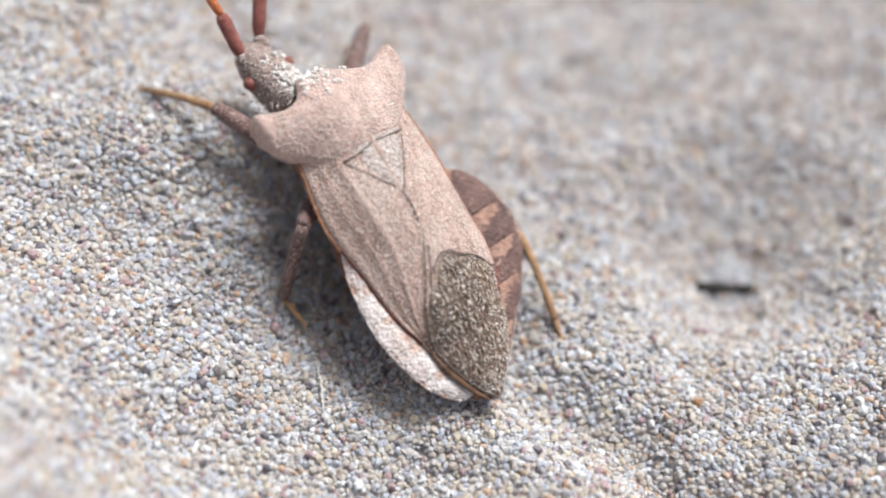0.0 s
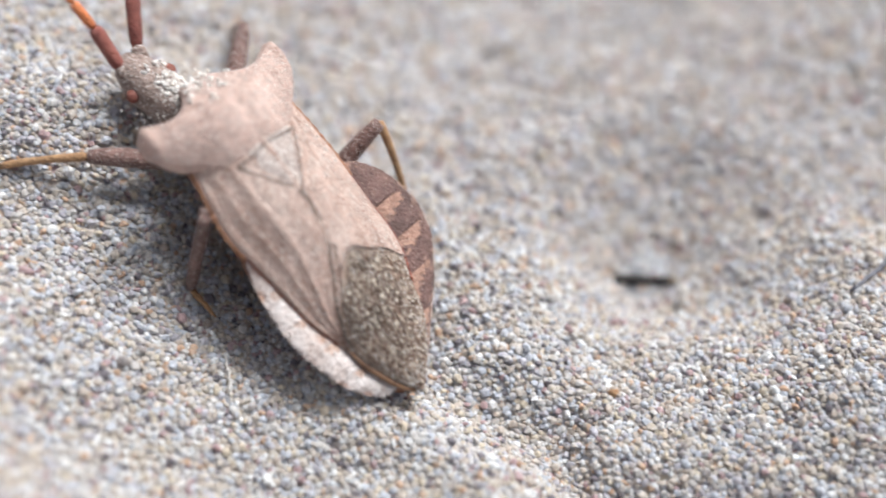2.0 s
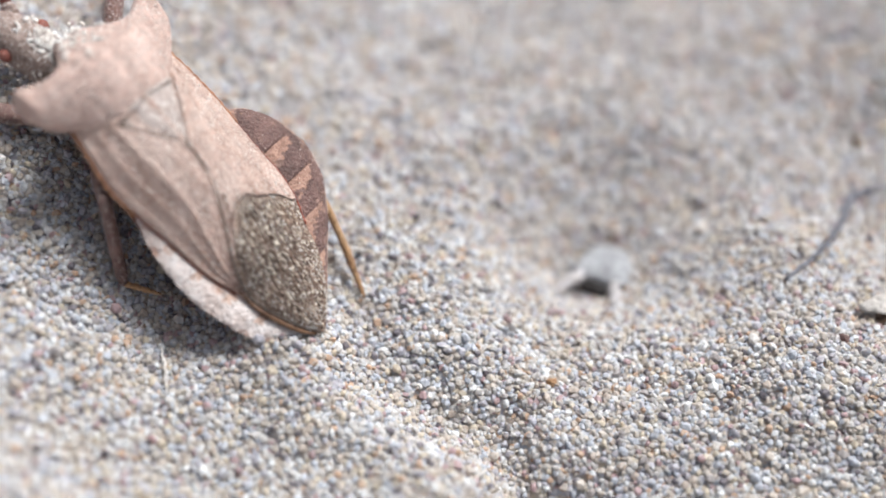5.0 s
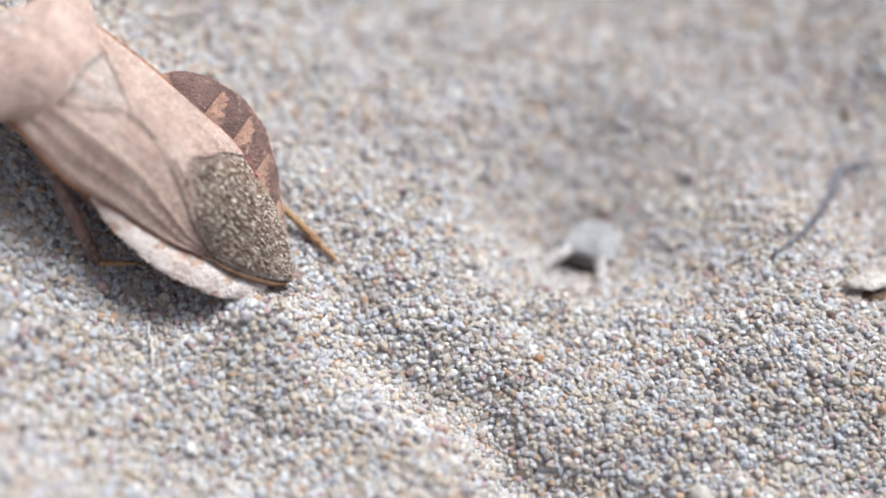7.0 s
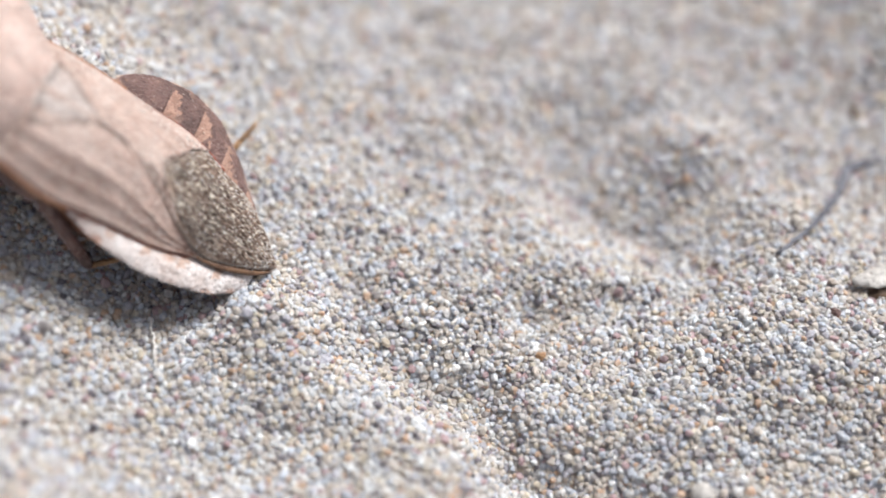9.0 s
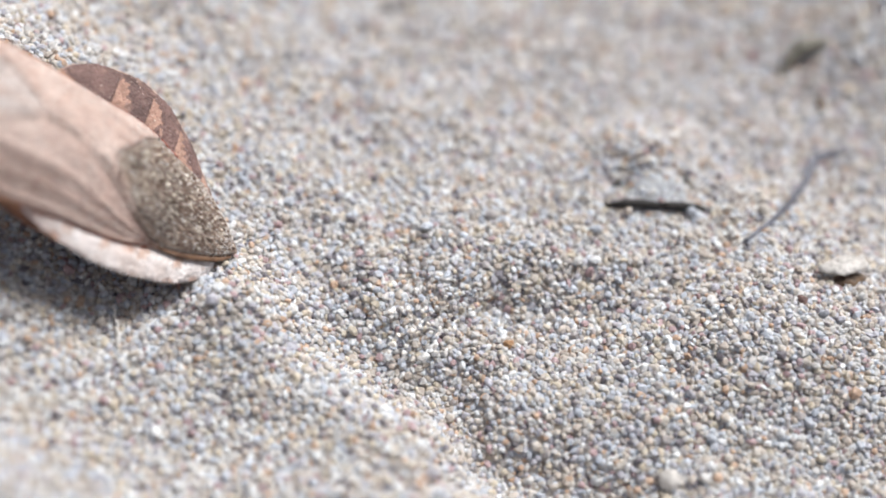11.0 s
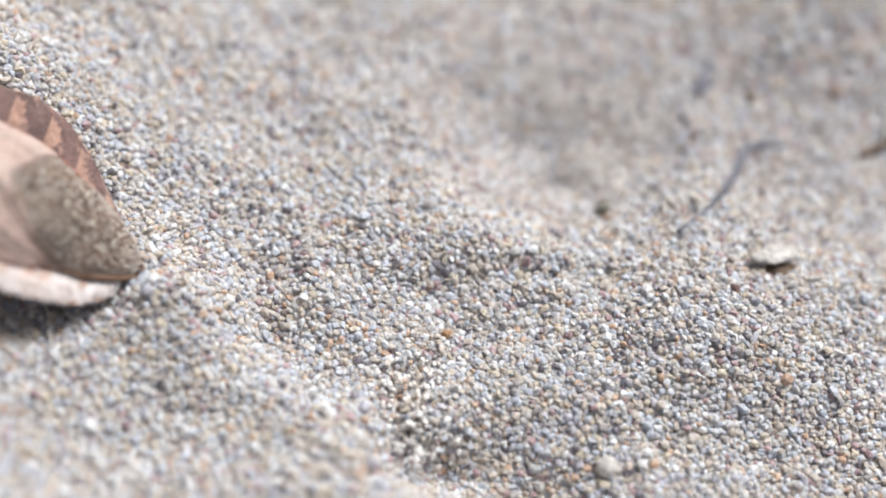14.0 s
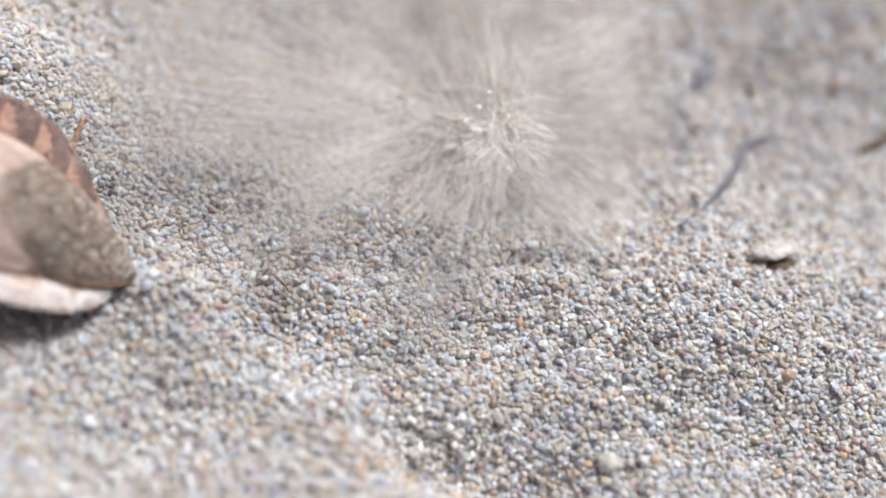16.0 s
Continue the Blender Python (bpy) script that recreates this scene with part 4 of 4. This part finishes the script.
def flake(name, label, cat, mat, x, y, size, rz, tilt=(0, 0), lift=0.1, n=11, thick=0.09, curl=0.12, seed=1):
    r = np.random.default_rng(seed)
    rim = r.uniform(0.8, 1.15, n)
    v = [(0, 0, curl)]
    for ring, s in ((1, 0.55), (2, 1.0)):
        for k in range(n):
            a = 2 * math.pi * k / n
            v.append((size[0] * s * rim[k] * math.cos(a), size[1] * s * rim[k] * math.sin(a), curl * (1 - s ** 2) + r.uniform(-0.02, 0.02)))
    f = [(0, 1 + k, 1 + (k + 1) % n) for k in range(n)] + [(1 + k, 1 + n + k, 1 + n + (k + 1) % n, 1 + (k + 1) % n) for k in range(n)]
    m0 = len(v)
    v += [(a, b, c - thick) for a, b, c in v]
    f += [tuple(i + m0 for i in q[::-1]) for q in list(f)]
    f += [(1 + n + (k + 1) % n, 1 + n + k, 1 + n + k + m0, 1 + n + (k + 1) % n + m0) for k in range(n)]
    return thing(name, label, cat, mesh_of(name, v, f, mat), at(x, y, ground_z(x, y) + lift, tilt[0], tilt[1], rz))


def twig(name, label, mat, pts, radii, cat="twig"):
    c = Vector(pts[0])
    p = [(a, b, surface(a, b, 16) + z) for a, b, z in pts]
    fine, rad = [], []
    u = np.linspace(0, len(p) - 1, 6 * len(p))
    for w in u:
        i = min(int(w), len(p) - 2)
        t = w - i
        q = np.array(p[i]) * (1 - t) + np.array(p[i + 1]) * t + rng.normal(size=3) * 0.012
        fine.append(q)
        rad.append(float(np.interp(w, range(len(p)), radii)) * rng.uniform(0.85, 1.15))
    o = fine[0].copy()
    return thing(name, label, cat, mesh_of(name, *tube([q - o for q in fine], rad, 7), mat), at(*o))


flake("shell_flake", "pale shell flake lying tilted on the sand", "shell", FLAKE, 14.95, -3.05, (0.74, 0.32), 8, (-14, -4), 0.36, thick=0.05, curl=0.05, seed=3)
# dark piece placed as the shadow beneath the flake's raised edge
flake("bark_bit", "dark piece for the shade under the shell flake", "plant bit", BARK, 15.0, -3.38, (0.56, 0.26), 12, (4, 0), 0.05, seed=5)
twig("dark_twig", "thin dark grey forked twig half sunk in sand", TWIG, [(12.6, -2.15, 0.08), (13.7, -1.35, 0.12), (14.25, -0.75, 0.12), (14.75, -0.15, 0.11), (15.4, 0.95, 0.10), (16.0, 1.2, 0.10), (16.85, 1.33, 0.06)], [0.05, 0.07, 0.08, 0.10, 0.14, 0.11, 0.05])
twig("plant_stalk", "dark brown stalk lying on sand", BARK, [(18.85, 0.8, 0.08), (19.5, 1.1, 0.15), (21.0, 1.7, 0.1)], [0.1, 0.16, 0.1])
twig("pale_straw", "short pale straw splinter on sand", STRAW, [(-3.15, -3.75, 0.12), (-3.0, -4.5, 0.16), (-2.95, -5.0, 0.1)], [0.025, 0.04, 0.02], "straw")
seed = twig("seed_husk", "dark elongated seed husk standing in sand", TWIG, [(14.37, 2.9, 0.03), (14.7, 3.45, 0.12), (15.0, 4.0, 0.16)], [0.10, 0.19, 0.08], "seed")
splinter = thing("pale_splinter", "pale upright splinter in the pit's wall", "splinter", mesh_of("pale_splinter", *tube([(0, 0, 0), (0.03, 0.16, 0.14), (0.06, 0.36, 0.3), (0.12, 0.5, 0.46)], [0.06, 0.11, 0.12, 0.06], 8), STRAW), at(8.67, -1.60, -0.97))
husks = [twig("brown_husk", "olive-brown curled plant husk on sand", CHIP, [(15.0, 4.3, 0.1), (15.6, 4.8, 0.25), (16.4, 5.0, 0.15)], [0.12, 0.26, 0.12], "plant bit")]
twig("brown_husk", "small brown plant bit on sand", BARK, [(15.97, 2.5, 0.03), (16.03, 3.1, 0.08)], [0.10, 0.13], "plant bit")
flake("orange_pebble", "small rounded orange pebble in the sand", "pebble", TARSUS, 6.4, -4.55, (0.14, 0.12), 0, (0, 0), 0.08, 9, 0.12, 0.08, 8)
flake("pale_pebble", "round pale pebble in the sand", "pebble", FLAKE, 9.95, -8.2, (0.3, 0.27), 0, (0, 0), 0.1, 10, 0.2, 0.12, 9)
flake("reddish_pebble", "flat reddish-brown pebble in the sand", "pebble", CONN_DARK, 13.66, -4.05, (0.13, 0.18), 20, (0, 0), 0.05, 9, 0.12, 0.08, 14)
chip = flake("stone_chip", "dark stone chip at the pit's rim", "pebble", CHIP, 11.1, -0.72, (0.27, 0.17), 30, (10, 0), 0.30, 9, 0.15, 0.1, 12)


# ---- thrown and sliding sand ----
def clump(n, spread, size, mat=None):
    p = rng.normal(size=(n, 3)) * spread
    return grains_mesh("flying_grains", p, rng.uniform(size * 0.6, size * 1.3, n), mat)


CLUMPS = [clump(60, (0.5, 0.5, 0.4), 0.06, SAND if i == 2 else HAZE) for i in range(5)]
FINE = [clump(220, (0.9, 0.9, 0.6), 0.034, HAZE) for _ in range(4)]
SLIDE = [clump(42, (0.6, 0.5, 0.07), 0.070, HAZE if i % 2 else SAND) for i in range(4)]


def spray(label, t0, origin, count, speed, lean, spread, hang, seed, fine=0.4, slow=0.45, open_side=0.72, hollow=0.5):
    """Sand thrown out of the pit at t0: (parent, rows for each clump)."""
    r = np.random.default_rng(seed)
    ob = thing("sand_spray", label, "sand", kind="stuff")
    out = []
    o = np.array(origin)
    for i in range(count):
        me = FINE[i % 4] if r.random() < fine else CLUMPS[i % 5]
        c = part("flying_grains", me, ob)
        for _ in range(40):                     # a fan that stays open on the side of the trench
            a = r.uniform(0, 2 * math.pi)
            tip = spread * (hollow + (1 - hollow) * r.random())
            d = np.array([math.cos(a) * math.sin(tip), math.sin(a) * math.sin(tip), math.cos(tip)]) + np.array(lean)
            if d @ (-0.22, -0.50, 0.84) < open_side * np.linalg.norm(d):
                break
        v = d * speed * r.uniform(slow, 1.15)
        T = hang * r.uniform(0.75, 1.25)
        land = o + np.array([v[0], v[1], 0]) * T
        land[2] = surface(land[0], land[1], t0) - (1.3 if me in FINE else 0.75)
        rest = o + r.normal(size=3) * 0.25 - (0, 0, 3.0)
        g = 2 * (v[2] * T - (land[2] - o[2])) / T ** 2
        turn = r.uniform(-60, 60, 3)
        rows = [(0.0, at(*rest)), (t0, at(*rest))]
        n = max(3, int(round(T * 30)))
        for k in range(1, n):
            s = k / 30
            p = o + v * s - np.array([0, 0, 0.5 * g * s * s])
            rows.append((t0 + s, at(*p, *(turn * min(1, s / T)))))
        rows += [(t0 + n / 30, at(*land, *turn)), (16.0, at(*land, *turn))]
        rows = [(t, m) for t, m in rows if t < 16.0 - 1e-6 or t == 16.0] if t0 + n / 30 < 15.99 else [q for q in rows[:-2] if q[0] <= 16.05]
        if rows[-1][0] < 16.0:
            rows.append((16.0, rows[-1][1]))
        out.append((c, rows))
    return out


def slide(label, t0, t1, start, end, width, count, seed):
    """Grains that run down a slope from start to end between t0 and t1."""
    r = np.random.default_rng(seed)
    ob = thing("sand_slide", label, "sand", kind="stuff")
    out = []
    for i in range(count):
        c = part("sliding_grains", SLIDE[i % 4], ob)
        a, b = np.array(start) + r.normal(size=2) * width, np.array(end) + r.normal(size=2) * width * 0.8
        ta = t0 + r.uniform(0, 0.5) * (t1 - t0)
        tb = ta + (t1 - t0) * r.uniform(0.45, 0.6)
        tb = min(tb, 15.95)
        turn = r.uniform(-50, 50)
        p0, p1 = (*a, float(base(*a)) - 0.9), (*b, surface(*b, 16) - 0.25)
        rows = [(0.0, at(*p0)), (ta, at(*p0))]
        for u in (0.1, 0.3, 0.55, 0.8):
            q = a + (b - a) * u
            rows.append((ta + (tb - ta) * u, at(*q, surface(*q, 16) + 0.12, 0, 0, turn * u)))
        rows += [(tb, at(*p1, 0, 0, turn)), (16.0, at(*p1, 0, 0, turn))]
        out.append((c, rows))
    return out


MOVES = []
MOVES += spray("sand fan thrown up from the old pit", 2.934, (8.9, -0.5, -0.9), 110, 56, (-0.34, 0.30, 0.05), 1.0, 0.17, 21, 0.25, 0.60, 0.60, 0.72)
MOVES += spray("coarse grains at the heart of the sand fan", 2.934, (8.4, -0.6, -0.9), 4, 24, (-0.5, -0.2, 0.3), 0.9, 0.2, 27, 0.0, 0.3, 1.1)
MOVES += spray("sand pushed up beside the old pit", 7.7, (10.2, 1.2, -0.4), 7, 16, (0.2, 0.25, 0), 0.8, 0.35, 22, 0.5)
MOVES += spray("sand thrown back out of the new pit", 12.334, (11.3, 1.9, -1.2), 12, 40, (0.12, 0.42, 0.45), 0.5, 0.42, 23, 0.0, 0.75, 0.9, 0.2)
MOVES += spray("sand fan thrown towards the bug", 15.067, (9.8, 1.2, -1.5), 60, 95, (-0.55, 0.2, 0), 1.0, 0.22, 24, 0.75)
MOVES += spray("last sand fan bursting from the pit", 15.934, (7.9, 1.0, -1.0), 250, 112, (-0.33, 0.25, 0.1), 1.25, 0.2, 25, 0.3, 0.08, 1.1)
MOVES += spray("coarse grains at the heart of the last sand fan", 15.934, (8.0, 0.7, 0.2), 34, 36, (-0.1, 0.1, 0.3), 0.9, 0.3, 26, 0.0, 0.2, 1.1)
MOVES += slide("sand grains running into the trench", 12.7, 13.35, (4.9, -3.0), (5.7, -6.3), 0.8, 30, 31)
MOVES += slide("sand grains running down the filled trench", 14.75, 15.35, (5.0, -3.2), (5.9, -6.4), 0.8, 30, 32)
MOVES += slide("sand grains sliding off beside the bug", 15.25, 15.85, (-0.4, -3.4), (0.2, -6.6), 0.6, 22, 33)


def motions():
    times = [i * 0.25 for i in range(65)]
    walk(bug, [(r[0], bug_pose(r[0])) for r in BUG_ROWS])
    for name, (femur, tibia) in legs.items():
        rows = [(t, *leg_frames(LEGS[name], t)) for t in times]
        walk(femur, [(t, a) for t, a, b in rows])
        walk(tibia, [(t, b) for t, a, b in rows])
    # the digger: hidden with its back and slit pieces just bare, flicks its dark sheet up, waits with open jaws,
    # tunnels to the new place, digs in
    walk(lion, [(t, at(x, y, z - (0.12 if t < 11.6 else 0), 0 if 9 < t < 11.9 or t < 2.5 else 8 if t == 12.5 else 26 if 7.6 < t < 8.5 else 12, p, h)) for t, x, y, z, p, h in (
        (0.0, 8.05, -2.25, -1.84, 25, -94), (2.3, 8.05, -2.25, -1.84, 25, -94), (2.6, 8.1, 1.0, -2.4, 0, -95), (2.9, 8.4, 0.7, -2.7, 0, -100), (2.967, 9.05, 0.2, -0.15, -68, -104), (3.033, 9.05, 0.2, -0.1, -68, -104),
        (3.1, 8.6, 0.1, -0.85, -20, -112), (3.2, 8.6, -0.2, -1.05, -14, -118), (3.5, 8.6, -0.2, -1.08, -9, -122), (3.8, 8.6, -0.3, -1.1, -6, -122), (6.3, 8.55, -0.38, -1.04, -6, -124),
        (7.5, 8.55, -0.38, -1.04, -6, -124), (7.7, 8.7, -0.3, -1.08, -7, -120), (7.9, 9.0, -0.25, -1.0, -7, -120), (8.2, 9.05, -0.25, -1.0, -6, -120), (8.5, 9.8, 0.4, -2.4, 0, -60), (8.9, 10.5, 0.8, -3.0, 0, -40), (9.4, 10.9, 1.0, -2.6, 0, -50), (10.2, 10.55, -2.7, 0.27, 25, -94), (11.5, 10.55, -2.7, 0.27, 25, -94), (11.7, 10.6, 0.3, -1.5, 5, -94), (12.0, 10.6, 1.2, -2.6, 6, -95),
        (12.3, 10.3, 1.6, -3.0, 0, -100), (12.367, 10.4, 2.0, -0.9, -65, -98), (12.433, 10.4, 2.0, -0.9, -62, -98), (12.5, 10.65, 1.2, -0.9, -10, -100), (12.7, 10.6, 1.2, -1.1, -8, -106), (13.0, 10.2, 1.6, -2.4, -5, -100), (13.3, 10.2, 1.8, -3.4, 0, -100), (15.0, 10.1, 1.8, -3.4, 0, -100), (15.1, 10.0, 2.0, -1.0, -65, -105),
        (15.167, 10.0, 2.0, -1.0, -65, -105), (15.3, 10.0, 1.8, -2.2, 0, -105), (15.9, 10.0, 1.8, -3.4, 0, -105), (15.967, 9.6, 1.9, -1.9, -65, -105), (16.0, 9.6, 1.9, -1.9, -65, -105))])
    p = splinter.matrix_world.copy()
    walk(splinter, [(0, p), (2.96, p), (3.1, Matrix.Translation((0.6 * MM, 0.2 * MM, -1.4 * MM)) @ p), (16, Matrix.Translation((0.6 * MM, 0.2 * MM, -1.4 * MM)) @ p)])
    # the husk rides down with the loosened sand until the digging swallows it and bares the seed
    for husk in husks:
        p = husk.matrix_world.copy()
        walk(husk, [(t, Matrix.Translation((x * MM, y * MM, z * MM)) @ p) for t, x, y, z in ((0, 1.9, 1.4, 0), (7.5, 1.9, 1.4, 0), (8.2, 1.45, 1.2, 0), (10.3, 0.75, 0.55, 0), (11.4, -0.3, -0.5, 0.05), (11.8, -0.5, -0.3, 0.0), (12.1, -0.8, -0.6, -1.5), (12.5, -2.0, -1.2, -2.5), (16, -2.0, -1.2, -2.5))])
    p = chip.matrix_world.copy()
    walk(chip, [(t, Matrix.Translation((0, 0, z * MM)) @ p) for t, z in ((0, -1.2), (11.5, -1.2), (12.0, 0), (16, 0))])
    p = seed.matrix_world.copy()
    walk(seed, [(t, Matrix.Translation((0, 0, z * MM)) @ p) for t, z in ((0, -1.2), (11.9, -1.2), (12.2, 0), (16, 0))])
    # the crust caves in where the new pit opens; fresh sand fills the old one
    walk(crust, [(t, at(*crust_at, z)) for t, z in ((0, 0), (11.5, 0), (11.9, -0.9), (12.4, -1.9), (13.0, -2.4), (15.6, -3.2), (16, -3.2))])
    walk(fill, [(t, at(*fill_at, z)) for t, z in ((0, -3.0), (8.2, -3.0), (8.7, -1.0), (9.4, -0.3), (10.3, -0.05), (16, 0))])
    walk(cover, [(t, at(*cover_at, z)) for t, z in ((0, -3.5), (8.2, -3.5), (9.4, -0.5), (10.3, 0.0), (11.5, 0.0), (11.9, -1.2), (12.4, -3.5), (16, -3.5))])
    walk(hump, [(t, at(x, y, z + 0.08, 0, 0, r)) for t, x, y, z, r in ((0, 9.6, 1.6, -3.0, 0), (7.45, 9.6, 1.6, -3.0, 0), (7.65, 9.9, 1.9, -1.5, 5), (7.8, 10.9, 1.9, -0.9, 8), (8.0, 11.5, 2.0, -0.25, 10), (8.2, 11.5, 2.0, -0.2, 10), (9.4, 11.2, 1.5, -0.3, 9), (10.3, 10.7, 0.9, 0.02, 4), (11.5, 10.7, 0.9, 0.02, 4), (11.9, 10.8, 1.0, -1.0, 4), (12.3, 10.6, 1.2, -4.0, 0), (16, 10.6, 1.2, -4.0, 0))])
    walk(slip, [(t, at(*slip_at, z)) for t, z in ((0, -1.4), (12.6, -1.4), (13.3, -0.25), (14.7, -0.2), (15.4, 0.0), (16, 0))])
    for c, rows in MOVES:
        walk(c, rows)


motions()
